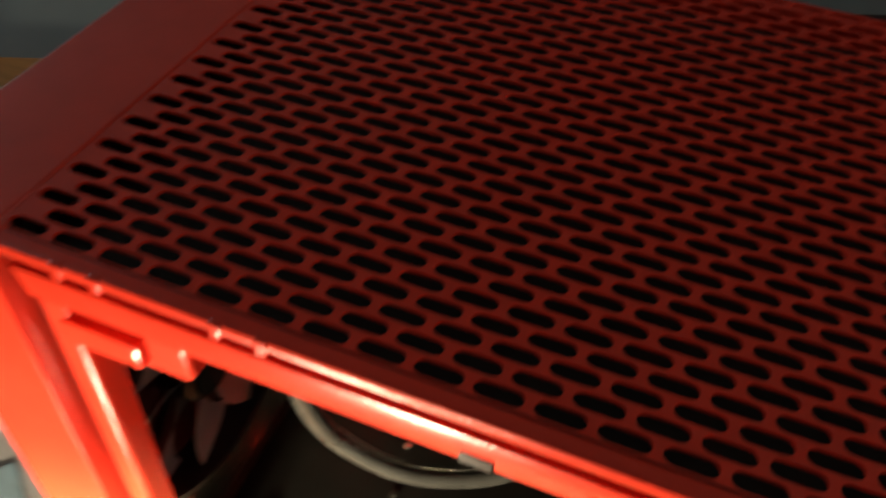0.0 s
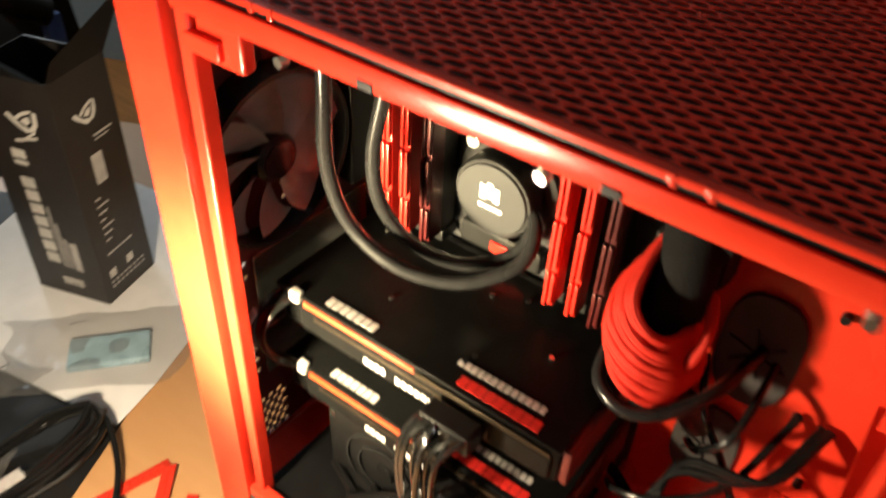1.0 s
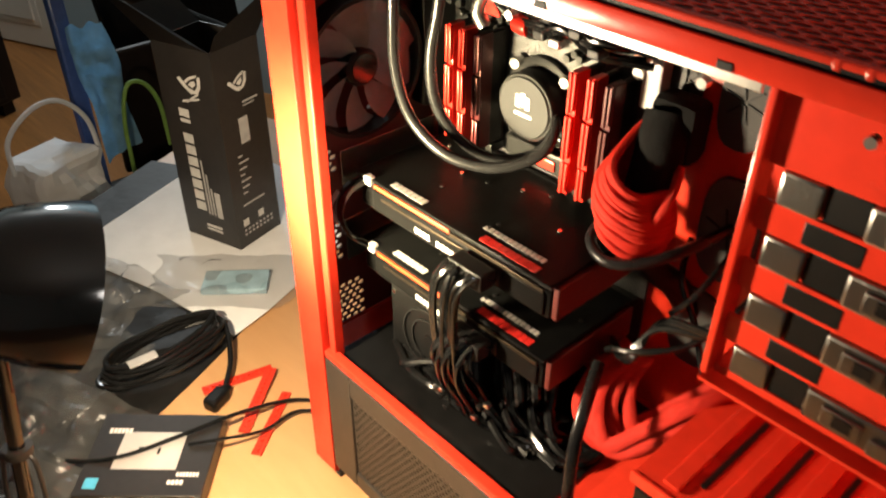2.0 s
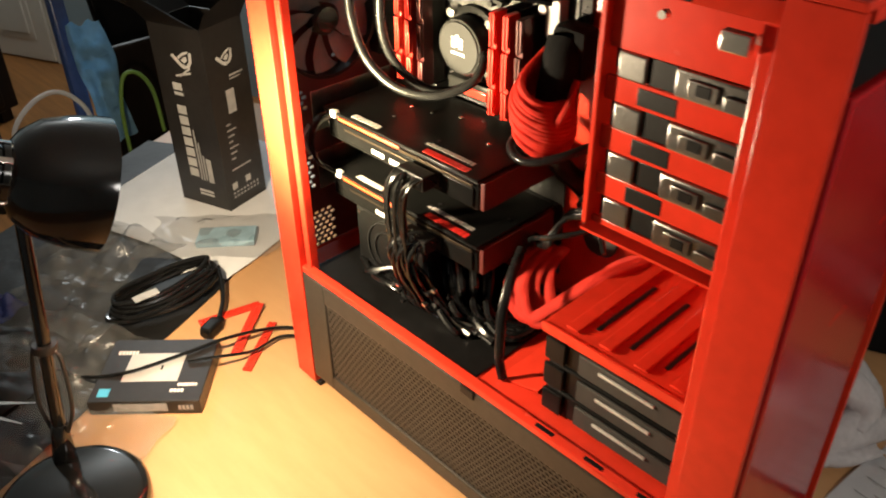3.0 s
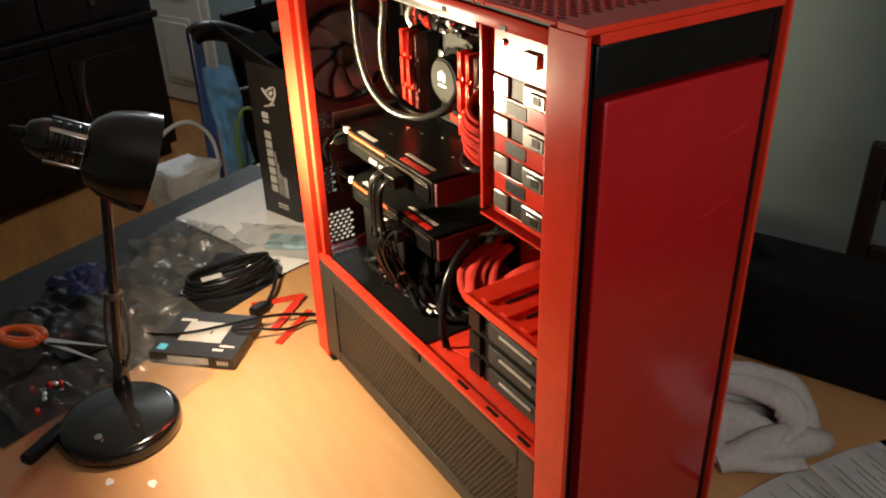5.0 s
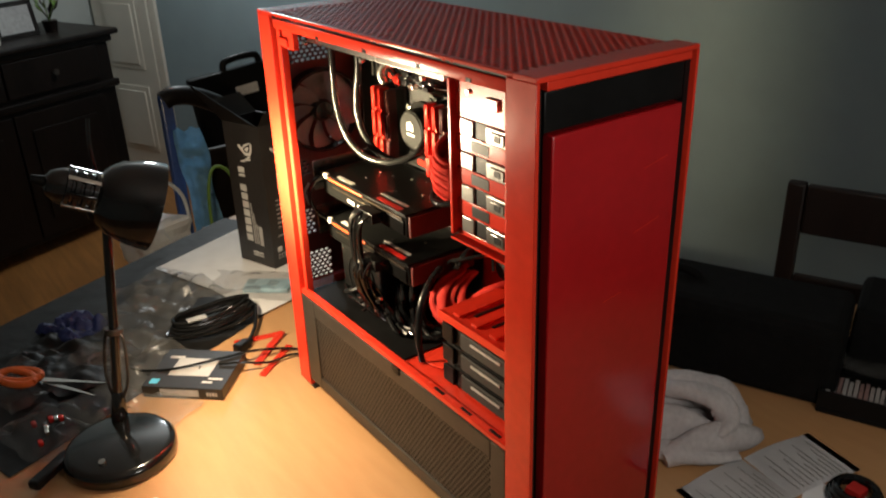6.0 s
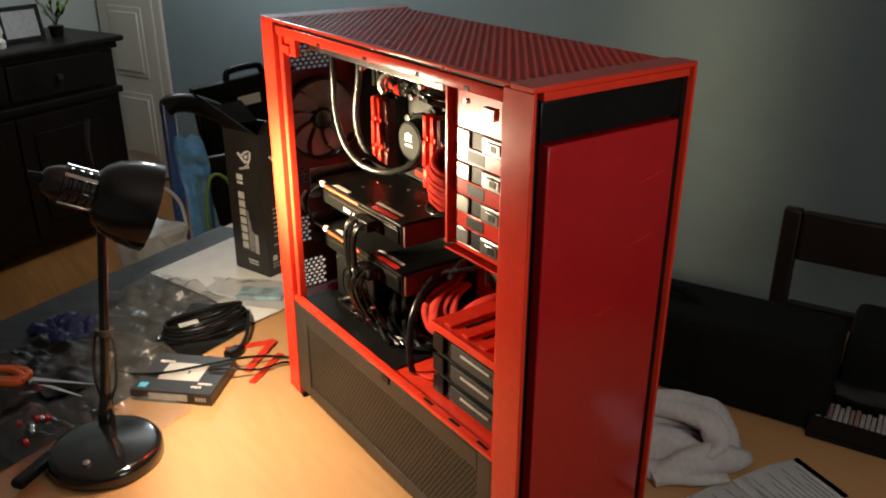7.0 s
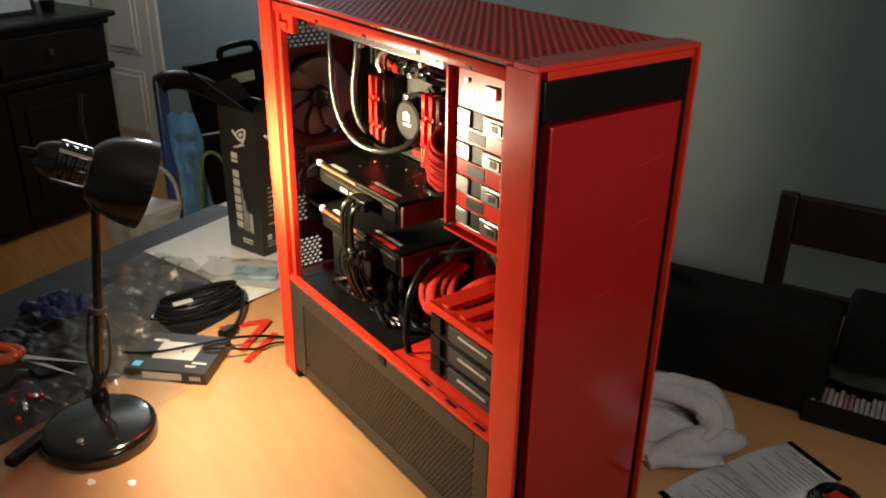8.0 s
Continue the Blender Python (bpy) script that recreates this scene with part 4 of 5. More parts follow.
# ---- desk lamp ----
def desk_lamp():
    l = thing("desk_lamp", "black enamelled desk lamp switched on, with round heavy base", "desk lamp", (0.016, -0.345, 0))
    base = Matrix.Translation((0.016, -0.345, 0))
    part("base", lathe([(0.0001, 0.0), (0.088, 0.0), (0.091, 0.004), (0.091, 0.018), (0.086, 0.025), (0.078, 0.0275), (0.0001, 0.030)], base, 56), BLACK_GLOSS, l, "heavy round glossy black base")
    part("switch", rod((0.056, -0.383, 0.026), (0.057, -0.384, 0.034), 0.006, sides=16, r=0.001), STEEL, l)
    foot, top = Vector((-0.053, -0.324, 0.028)), Vector((-0.092, -0.264, 0.400))
    d = (top - foot).normalized()
    side = d.cross(Vector((0, 0, 1))).normalized()
    part("socket", rod(foot, foot + d * 0.05, 0.015, 0.010, r=0.001), BLACK_GLOSS, l)
    part("pole", rod(foot + d * 0.03, foot + d * 0.385, 0.0085, 0.0075), BLACK_GLOSS, l)
    neck = HEAD - AXIS * 0.092
    part("arm", rod(top, neck - Vector((0, 0, 0.022)), 0.0065, 0.0060, sides=16), BLACK_GLOSS, l)
    part("swivel", rod(neck - Vector((0, 0, 0.040)), neck - Vector((0, 0, 0.024)), 0.010, 0.012, sides=18, r=0.001), BLACK, l)
    for s in (-1, 1):
        part("spring_rod", tube([foot + d * 0.04 + side * 0.012 * s, foot + d * 0.08 + side * 0.024 * s, foot + d * 0.145 + side * 0.020 * s, foot + d * 0.16 + side * 0.008 * s], 0.0026, 8), BLACK_METAL, l)
    part("collar", rod(foot + d * 0.155, foot + d * 0.165, 0.015, sides=18, r=0.001), BLACK_METAL, l)
    part("joint", box((-0.014, -0.009, -0.022), (0.014, 0.009, 0.022), 0.003, m=Matrix.Translation(top + Vector((0.01, 0.004, 0.012)))), BLACK, l)
    part("joint_knob", rod(top + side * 0.018, top - side * 0.018, 0.008, sides=16, r=0.001), BLACK, l)
    # the head: z of the lathe runs back from the mouth
    head = Matrix.Translation(HEAD) @ (-AXIS).to_track_quat("Z", "Y").to_matrix().to_4x4()
    t = 0.0016
    out = [(0.067, 0.0), (0.0662, 0.012), (0.0625, 0.034), (0.055, 0.058), (0.042, 0.075), (0.031, 0.082)]
    part("shade", lathe(out + [(r - t, z - 0.0005) for r, z in out[::-1]], head, 48, close=True), BLACK_GLOSS, l, "glossy black conical metal shade")
    fins = [(0.0001, 0.078), (0.028, 0.078)]
    for k in range(4):
        z = 0.082 + 0.012 * k
        fins += [(0.0265, z), (0.0300, z + 0.0015), (0.0300, z + 0.0070), (0.0265, z + 0.0085)]
    fins += [(0.025, 0.134), (0.018, 0.148), (0.009, 0.153), (0.0001, 0.154)]
    part("vented_neck", lathe(fins, head, 36), BLACK_GLOSS, l, "ribbed black lamp neck")
    for k in range(8):
        a = 2 * math.pi * k / 8
        m = head @ Matrix.Rotation(a, 4, "Z")
        part("neck_rib", box((0.0285, -0.003, 0.082), (0.0315, 0.003, 0.126), 0.001, m=m), STEEL if k % 2 else BLACK_GLOSS, l)
    bm = rod((0, 0, 0.150), (0, 0, 0.170), 0.009, 0.006, sides=14)
    bm.transform(head)
    part("switch_knob", bm, BLACK, l)
    bm = lathe([(0.0001, 0.070), (0.010, 0.070), (0.012, 0.060), (0.017, 0.048), (0.017, 0.040), (0.012, 0.030), (0.0001, 0.027)], head, 24)
    bulb = part("bulb", bm, BULB, l, "lit warm bulb deep in the shade")
    bulb.visible_shadow = False
    part("cord_stub", tube([top + Vector((0, 0, 0.01)), top + Vector((-0.02, 0.0, 0.09)), top + Vector((-0.05, 0.012, 0.13))], 0.0035, 8), BLACK_CABLE, l)
    return l


desk_lamp()


# ---- things on the table, left end ----
solid("plastic_sheet", rumpled(0.485, 0.98, 44, 60, 0.0035, 2, TABLE @ Matrix.Translation((-0.478, 0.035, 0.0003)), 7, edge=0.04), BLACK_FILM,
      "crumpled black plastic sheet spread over the table end", "plastic sheet")

# white packing paper with fold lines
bm = prism([(-0.657, -0.060), (-0.46, 0.004), (-0.272, 0.042), (-0.288, 0.110), (-0.312, 0.180), (-0.40, 0.42), (-0.82, 0.36)], 0.0060, 0.0068)
solid("packing_paper", bm, PAPER, "creased white packing paper lying on the black sheet", "paper")


def product_box():
    a, b = Vector((-0.459, 0.168, 0)), Vector((-0.571, 0.131, 0))
    o = Vector((a.x, a.y, 0.0072))
    ux, uy = (b - a).normalized(), Vector((-0.25, 0.97, 0)).normalized()
    w, d, h = 0.120, 0.100, 0.356
    p = thing("hardware_box", "tall open black printed hardware box standing on the paper", "box", o)

    def wall(name, s, e, lean=0.0, z0=0.0, z1=h):
        n = (e - s).normalized()
        out = Vector((n.y, -n.x, 0))
        q = bmesh.new()
        v = []
        for k in (0.0, 0.0022):
            for (pt, z, l) in ((s, z0, 0), (e, z0, 0), (e, z1, lean), (s, z1, lean)):
                v.append(q.verts.new(o + pt - out * k + out * l + Vector((0, 0, z))))
        for f in ((0, 1, 2, 3), (7, 6, 5, 4), (0, 4, 5, 1), (1, 5, 6, 2), (2, 6, 7, 3), (3, 7, 4, 0)):
            q.faces.new([v[i] for i in f])
        bmesh.ops.recalc_face_normals(q, faces=q.faces[:])
        return part(name, q, CARD_BLACK, p)

    z = Vector((0, 0, 0))
    A, B, C, E_ = z, ux * w, uy * d, ux * w + uy * d
    wall("side", B, A)
    wall("side", A, C)
    wall("side", C, E_)
    wall("side", E_, B)
    part("bottom", prism([tuple((o + v)[:2]) for v in (A, B, E_, C)], 0.0073, 0.010), CARD_BLACK, p)
    # flaps: open, rising and spreading outwards
    up = Vector((0, 0, 1))
    for quad in ((A, B, B + ux * 0.11 + up * 0.075, A + ux * 0.015 - uy * 0.02 + up * 0.018), (C, A, A + uy * 0.015 + up * 0.022, C + uy * 0.05 - ux * 0.01 + up * 0.075),
                 (B, E_, E_ + ux * 0.05 + up * 0.04, B + ux * 0.05 + up * 0.04)):
        q = bmesh.new()
        q.faces.new([q.verts.new(o + v + up * h) for v in quad])
        bmesh.ops.solidify(q, geom=q.faces[:], thickness=0.0018)
        part("flap", q, CARD_BLACK, p)
    # print: upright on the narrow faces; letters stacked as blocks
    for (s, right, wide) in ((B, -ux, w), (A, uy, d)):
        fo = o + s + Vector((right.y, -right.x, 0)) * 0.0006
        up = Vector((0, 0, 1))
        big = wide > 0.11
        k = 1.0 if big else 0.85
        ox, oz = wide * (0.36 if big else 0.24), 0.276
        eye = [[(0.000, 0.026), (0.016, 0.010), (0.026, 0.004), (0.040, 0.008), (0.047, 0.018), (0.049, 0.036), (0.043, 0.036), (0.041, 0.020), (0.034, 0.011), (0.022, 0.014), (0.006, 0.030)],
               [(0.014, 0.024), (0.028, 0.034), (0.043, 0.039), (0.040, 0.034), (0.026, 0.028), (0.018, 0.021)],
               [(0.022, 0.019), (0.030, 0.015), (0.037, 0.021), (0.036, 0.028), (0.028, 0.025)]]
        plain_shape("emblem_print", p, BOX_INK, fo, right, up, [[(ox + x * k, oz + z * k) for x, z in e] for e in eye], "pale grey emblem shape")
        if big:
            plain_shape("emblem_bar", p, BOX_INK, fo, right, up, [[(ox + 0.004 + d, 0.262), (ox + 0.040, 0.272 + d), (ox + 0.040, 0.276 + d), (ox + 0.004 + d, 0.266)] for d in (0.0, 0.009)])
            title = [(0.034, 0.060 + n * 0.0215, 0.021, 0.0170) for n in range(7)] + [(0.034, 0.226, 0.021, 0.0060), (0.034, 0.236, 0.021, 0.0140)]
            bars("title_print", p, BOX_INK, fo, right, up, title, label="pale upright title print")
            bars("small_print", p, GREY_INK, fo, right, up, [(0.060 + 0.0062 * n, 0.056, 0.0032, 0.105 - 0.026 * n) for n in range(3)] + [(0.079, 0.054, 0.012, 0.050)])
            bars("badge_print", p, BOX_INK, fo, right, up, [(0.050, 0.022, 0.034, 0.004), (0.050, 0.029, 0.034, 0.005)])
        else:
            bars("small_print", p, GREY_INK, fo, right, up, [(0.024, 0.100 + 0.0115 * n, 0.010 + 0.006 * (n % 3), 0.003) for n in range(7)] + [(0.020, 0.078, 0.050, 0.003), (0.050, 0.258, 0.034, 0.003), (0.050, 0.252, 0.026, 0.002)])
            bars("small_print", p, GREY_INK, fo, right, up, [(0.014 + 0.009 * n, 0.022 + 0.008 * (q % 2), 0.005, 0.004) for n in range(8) for q in range(2)])
            bars("badge_print", p, BOX_INK, fo, right, up, [(0.014, 0.040, 0.013, 0.013), (0.050, 0.042, 0.013, 0.013)])
            bars("picture_print", p, GREY_INK, fo, right, up, [(0.036, 0.190, 0.020, 0.045)], label="faint grey product picture")
    return p


product_box()

m = Matrix.Translation((-0.378, 0.110, 0.0072)) @ Matrix.Rotation(radians(50), 4, "Z")
slab = solid("foam_slab", box((-0.053, -0.027, 0), (0.053, 0.027, 0.012), 0.003, m=m), ANTISTATIC, "small pale blue slab in a clear bag", "slab")
solid("clear_pouch", rumpled(0.24, 0.15, 24, 18, 0.022, 8, Matrix.Translation((-0.400, 0.098, 0.0072)) @ Matrix.Rotation(radians(48), 4, "Z"), 12), BAG_FILM, "clear crumpled plastic pouch round the blue slab", "bag")


def drive_box():
    m = Matrix.Translation((-0.126, -0.160, 0.001)) @ Matrix.Rotation(radians(47), 4, "Z")
    d = thing("drive_box", "flat black retail box with a silver drive picture on its lid", "box", m.translation)
    a, b, h = 0.078, 0.066, 0.024
    part("carton", box((-a, -b, 0), (a, b, h), 0.0012, m=m), CARD_BLACK, d)
    r3 = m.to_3x3()
    R, F = r3 @ Vector((1, 0, 0)), r3 @ Vector((0, 1, 0))
    o = m @ Vector((-a, -b, h + 0.0001))
    bars("drive_picture", d, SILVER_INK, o, R, F, [(0.035, 0.040, 0.080, 0.060)], label="silver drive picture")
    bars("picture_marks", d, BLACK, o + Vector((0, 0, 0.0005)), R, F, [(0.060, 0.072, 0.010, 0.003), (0.085, 0.064, 0.003, 0.010)])
    bars("lid_print", d, WHITE_INK, o, R, F, word(0.014, 0.098, 0.030, 0.008, 6) + word(0.118, 0.030, 0.028, 0.006, 7) + word(0.110, 0.018, 0.02, 0.006, 4))
    bars("lid_badge", d, BLUE_INK, o, R, F, [(0.010, 0.010, 0.016, 0.016)], label="blue badge")
    o2 = m @ Vector((-a, -b - 0.0002, 0.004))
    bars("side_print", d, GREY_INK, o2, R, (0, 0, 1), [(0.035, 0.002, 0.075, 0.014)] + word(0.125, 0.004, 0.022, 0.008, 4))
    return d


drive_box()


def coiled_cable():
    c = thing("mains_cable", "coiled glossy black mains cord with moulded plug", "power cord", (-0.34, -0.06, 0.012))
    rng = random.Random(5)
    cx, cy, ang = -0.292, -0.058, radians(86)
    for k in range(5):
        pts = []
        for i in range(13):
            a = 2 * math.pi * i / 12 + 0.3 * k
            x, y = (0.095 - 0.004 * k) * math.cos(a), (0.042 - 0.003 * k) * math.sin(a)
            pts.append((cx + x * math.cos(ang) - y * math.sin(ang) + rng.uniform(-.004, .004), cy + x * math.sin(ang) + y * math.cos(ang) + rng.uniform(-.004, .004), 0.014 + 0.007 * k + 0.012 * max(0, math.cos(a))))
        part("loop", tube(pts, 0.0042, 8, steps=5), BLACK_CABLE, c)
    part("cord_end", tube([(-0.305, 0.030, 0.036), (-0.268, 0.030, 0.032), (-0.215, 0.004, 0.018), (-0.178, -0.028, 0.010)], 0.0042, 8), BLACK_CABLE, c)
    m = Matrix.Translation((-0.169, -0.046, 0.0)) @ Matrix.Rotation(radians(112), 4, "Z")
    part("plug", box((-0.018, -0.011, 0.0), (0.018, 0.011, 0.020), 0.005, m=m), BLACK, c)
    part("plug_neck", rod((-0.180, -0.022, 0.010), (-0.174, -0.036, 0.010), 0.006, 0.009, sides=14), BLACK, c)
    part("tag", box((-0.02, -0.008, 0.0), (0.02, 0.008, 0.002), 0.0005, m=Matrix.Translation((-0.262, -0.100, 0.052)) @ Matrix.Rotation(1.5, 4, "Z")), GREY_INK, c)
    return c


coiled_cable()


def red_strip(a, b, w=0.011):
    a, b = Vector(a), Vector(b)
    d = (b - a).normalized()
    n = Vector((-d.y, d.x, 0))
    m = Matrix(((*d, 0), (*n, 0), (0, 0, 1, 0), (*a, 1))).transposed()
    l = (b - a).length
    bm = box((0, -w / 2, 0), (l, w / 2, 0.004), 0.0012)
    k = 0.006
    while k < l - 0.005:
        rod((k, 0, 0.0038), (k, 0, 0.0062), 0.0028, 0.0022, sides=8, bm=bm)
        k += 0.0085
    bm.transform(m)
    return solid("connector_strip", bm, RED, "bright red ribbed plastic strip lying on the table", "plastic strip", "red plastic strips")


red_strip((-0.203, -0.050, 0.0), (-0.178, 0.048, 0.0), 0.015)
red_strip((-0.172, 0.044, 0.0063), (-0.098, -0.048, 0.0005), 0.016)
red_strip((-0.122, 0.036, 0.0), (-0.055, -0.056, 0.0), 0.014)

solid("thin_lead", tube([(0.02, 0.09, 0.004), (-0.05, 0.070, 0.004), (-0.098, 0.036, 0.006), (-0.110, -0.040, 0.026), (-0.122, -0.110, 0.029), (-0.142, -0.190, 0.029), (-0.185, -0.240, 0.022), (-0.24, -0.26, 0.012)], 0.0028, 8), BLACK_CABLE,
      "thin black lead lying across the drive box", "cable")
solid("thin_lead", tube([(0.02, 0.080, 0.0035), (-0.045, 0.056, 0.0035), (-0.078, 0.022, 0.008), (-0.075, -0.030, 0.012), (-0.085, -0.085, 0.028), (-0.105, -0.120, 0.028)], 0.0024, 8), BLACK_CABLE, "thin black lead running under the case", "cable")

for (x, y, w, d, h, s, mt, name, lab) in (
        (-0.50, -0.08, 0.24, 0.17, 0.035, 4, BAG_FILM, "clear_bag", "crumpled clear plastic bag on the black sheet"),
        (-0.40, -0.17, 0.22, 0.17, 0.030, 14, BAG_FILM, "clear_bag", "torn clear plastic bag full of creases"),
        (-0.27, -0.24, 0.22, 0.16, 0.028, 24, BAG_FILM, "clear_bag", "crumpled clear plastic bag behind the lamp"),
        (-0.475, -0.300, 0.13, 0.10, 0.040, 34, BLUE_FILM, "blue_bag", "small dark blue plastic bag bunched up"),
        (-0.10, -0.30, 0.22, 0.16, 0.018, 44, BAG_FILM, "clear_bag", "flat clear plastic bag under the lamp base"),
        (-0.115, -0.435, 0.17, 0.12, 0.030, 54, BAG_FILM, "clear_bag", "clear bag with small metal parts inside"),
        (-0.31, -0.44, 0.16, 0.13, 0.040, 64, BAG_FILM, "clear_bag", "clear plastic bag beside the scissors"),
        (-0.36, -0.34, 0.24, 0.18, 0.020, 74, BLACK_FILM, "black_bag", "crumpled black antistatic bag")):
    solid(name, rumpled(w, d, 30, 24, h, s, TABLE @ Matrix.Translation(tuple(TABLE.inverted() @ Vector((x, y, 0.006)))), 14), mt, lab, "bag", "bags on the table" if mt is BAG_FILM else "")


def scissors():
    s = thing("scissors", "scissors with orange plastic handles lying on the bags", "scissors", (-0.30, -0.40, 0.03))
    m = Matrix.Translation((-0.250, -0.405, 0.036)) @ Matrix.Rotation(radians(38), 4, "Z")
    for k, a in ((1, 8), (-1, -8)):
        q = m @ Matrix.Rotation(radians(a), 4, "Z")
        pts = [q @ Vector((-0.02 + 0.042 * math.cos(t) - 0.035, 0.018 * math.sin(t) * 1.1 + 0.012 * k, 0.0)) for t in [2 * math.pi * i / 12 for i in range(13)]]
        part("handle", tube(pts, 0.007, 8, steps=4), ORANGE, s, "orange loop handle")
        bm = prism([(0.0, -0.006), (0.125, -0.001), (0.125, 0.001), (0.0, 0.006)], -0.001 + 0.002 * k, 0.0006 + 0.002 * k, m=q)
        part("blade", bm, STEEL, s)
    return s


scissors()

bm = box((-0.085, -0.011, 0), (0.0, 0.011, 0.016), 0.005)
box((0.0, -0.004, 0.005), (0.06, 0.004, 0.010), 0.001, bm)
bm.transform(Matrix.Translation((-0.022, -0.418, 0.008)) @ Matrix.Rotation(radians(127), 4, "Z"))
solid("screwdriver", bm, BLACK, "dark handled screwdriver lying by the lamp", "screwdriver")
rng = random.Random(8)
for k in range(7):
    x, y = -0.115 + rng.uniform(-.035, .035), -0.437 + rng.uniform(-.03, .03)
    solid("small_connector", box((x, y, 0.018), (x + 0.014, y + 0.008, 0.026), 0.002), RED_METAL if k < 4 else STEEL, "small shiny connector piece in the clear bag", "connector", "parts in the bag")
for x, y in ((0.125, -0.390), (0.162, -0.339)):
    pts = [(x + 0.008 * (1 + 0.25 * math.sin(3 * a + x * 90)) * math.cos(a), y + 0.006 * math.sin(a)) for a in [2 * math.pi * k / 14 for k in range(14)]]
    solid("paper_scrap", prism(pts, 0.0003, 0.0012), PAPER, "tiny white paper scrap lying on the wood", "paper scrap", "paper scraps")

# ---- right side of the table ----
def towel_heap():
    t = thing("towel", "crumpled grey towel heaped on the table behind the case", "towel", (0.56, 0.40, 0))

    def fold(line, radii, flat, seed, sides=22):
        """One soft roll of cloth along a line, with radii that change along it."""
        pts = smooth_line(line, 9)
        bm = bmesh.new()
        rings = []
        for i, p in enumerate(pts):
            d = (pts[min(i + 1, len(pts) - 1)] - pts[max(i - 1, 0)]).normalized()
            side = d.cross(Vector((0, 0, 1))).normalized()
            up = side.cross(d)
            k = i / (len(pts) - 1) * (len(radii) - 1)
            a, f = int(min(k, len(radii) - 2)), k - int(min(k, len(radii) - 2))
            r = radii[a] * (1 - f) + radii[a + 1] * f
            ring = []
            for j in range(sides):
                an = 2 * math.pi * j / sides
                q = p + (side * math.cos(an) + up * math.sin(an) * flat) * r * (1 + 0.16 * math.sin(2 * an + seed + i * 0.12) + 0.22 * noise.noise(p * 26 + Vector((math.cos(an), math.sin(an), seed))))
                q += Vector((1, 1, 1)) * noise.fractal(q * 160, 0.9, 2.0, 3) * 0.0012
                q += Vector((0.025, 0.042, 0.0))
                q.z = max(0.0012 + 0.0003 * (j % 2), q.z)
                ring.append(bm.verts.new(q))
            rings.append(ring)
        for a, b in zip(rings, rings[1:]):
            for j in range(sides):
                bm.faces.new((a[j], a[(j + 1) % sides], b[(j + 1) % sides], b[j]))
        bm.faces.new(rings[0][::-1]), bm.faces.new(rings[-1])
        return part("fold", bm, TOWEL, t)

    fold([(0.40, 0.30, 0.050), (0.455, 0.335, 0.062), (0.50, 0.395, 0.070), (0.545, 0.440, 0.066), (0.585, 0.455, 0.040), (0.612, 0.445, 0.012)], [0.020, 0.026, 0.028, 0.027, 0.026, 0.016], 0.95, 1)
    fold([(0.44, 0.27, 0.030), (0.50, 0.315, 0.034), (0.545, 0.365, 0.036), (0.580, 0.400, 0.030)], [0.030, 0.034, 0.030, 0.012], 0.9, 2)
    fold([(0.565, 0.300, 0.014), (0.585, 0.345, 0.024), (0.605, 0.395, 0.030), (0.620, 0.435, 0.022), (0.612, 0.470, 0.010)], [0.016, 0.026, 0.030, 0.026, 0.014], 0.85, 3)
    fold([(0.50, 0.275, 0.010), (0.555, 0.315, 0.014), (0.60, 0.350, 0.014), (0.635, 0.400, 0.012)], [0.016, 0.022, 0.022, 0.010], 0.7, 4)
    fold([(0.47, 0.345, 0.074), (0.525, 0.385, 0.086), (0.575, 0.415, 0.078), (0.605, 0.405, 0.058), (0.610, 0.375, 0.044)], [0.014, 0.019, 0.020, 0.018, 0.010], 0.9, 6)
    fold([(0.46, 0.36, 0.020), (0.51, 0.43, 0.022), (0.56, 0.47, 0.020), (0.60, 0.475, 0.012)], [0.022, 0.028, 0.026, 0.012], 0.8, 5)
    return t


towel_heap()


def booklet():
    b = thing("booklet", "open white printed manual lying on the table", "booklet", (0.70, 0.47, 0))
    o = Vector((0.713, 0.444, 0.0))
    for s, yaw in ((0, -7), (1, -11)):
        q = bmesh.new()
        g = []
        for i in range(13):
            row = []
            for j in range(2):
                t = i / 12
                row.append(q.verts.new(((-1 if s == 0 else 1) * 0.142 * t, 0.105 * (j - 0.5), 0.0012 + 0.007 * math.sin(math.pi * min(1, t * 1.15)) * (0.75 if s else 1))))
            g.append(row)
        for i in range(12):
            q.faces.new((g[i][0], g[i + 1][0], g[i + 1][1], g[i][1]))
        bmesh.ops.solidify(q, geom=q.faces[:], thickness=0.001)
        bmesh.ops.recalc_face_normals(q, faces=q.faces[:])
        for f in q.faces:
            f.material_index = 1
        m = Matrix.Translation(o) @ Matrix.Rotation(radians(yaw + 90), 4, "Z")
        q.transform(m)
        pg = part("page", q, PAPER, b)
        bm = bmesh.new()
        for k in range(11):
            x0 = 0.018 + 0.010 * k
            z = 0.0032 + 0.007 * math.sin(math.pi * min(1, (x0 + 0.002) / 0.140 * 1.15)) * (0.75 if s else 1)
            box(((-1 if s == 0 else 1) * x0 - 0.0007, -0.045, z), ((-1 if s == 0 else 1) * x0 + 0.0007, 0.015 + 0.025 * math.sin(k * 2.1), z + 0.0003), 0, bm)
        bm.transform(m)
        part("page_print", bm, GREY_INK, pg)
    return b


booklet()
bm = prism([(0.80, 0.38), (0.93, 0.44), (0.88, 0.54), (0.75, 0.49)], 0.0003, 0.0012)
solid("paper_sheet", bm, PAPER, "loose white printed sheet on the wooden table", "paper")


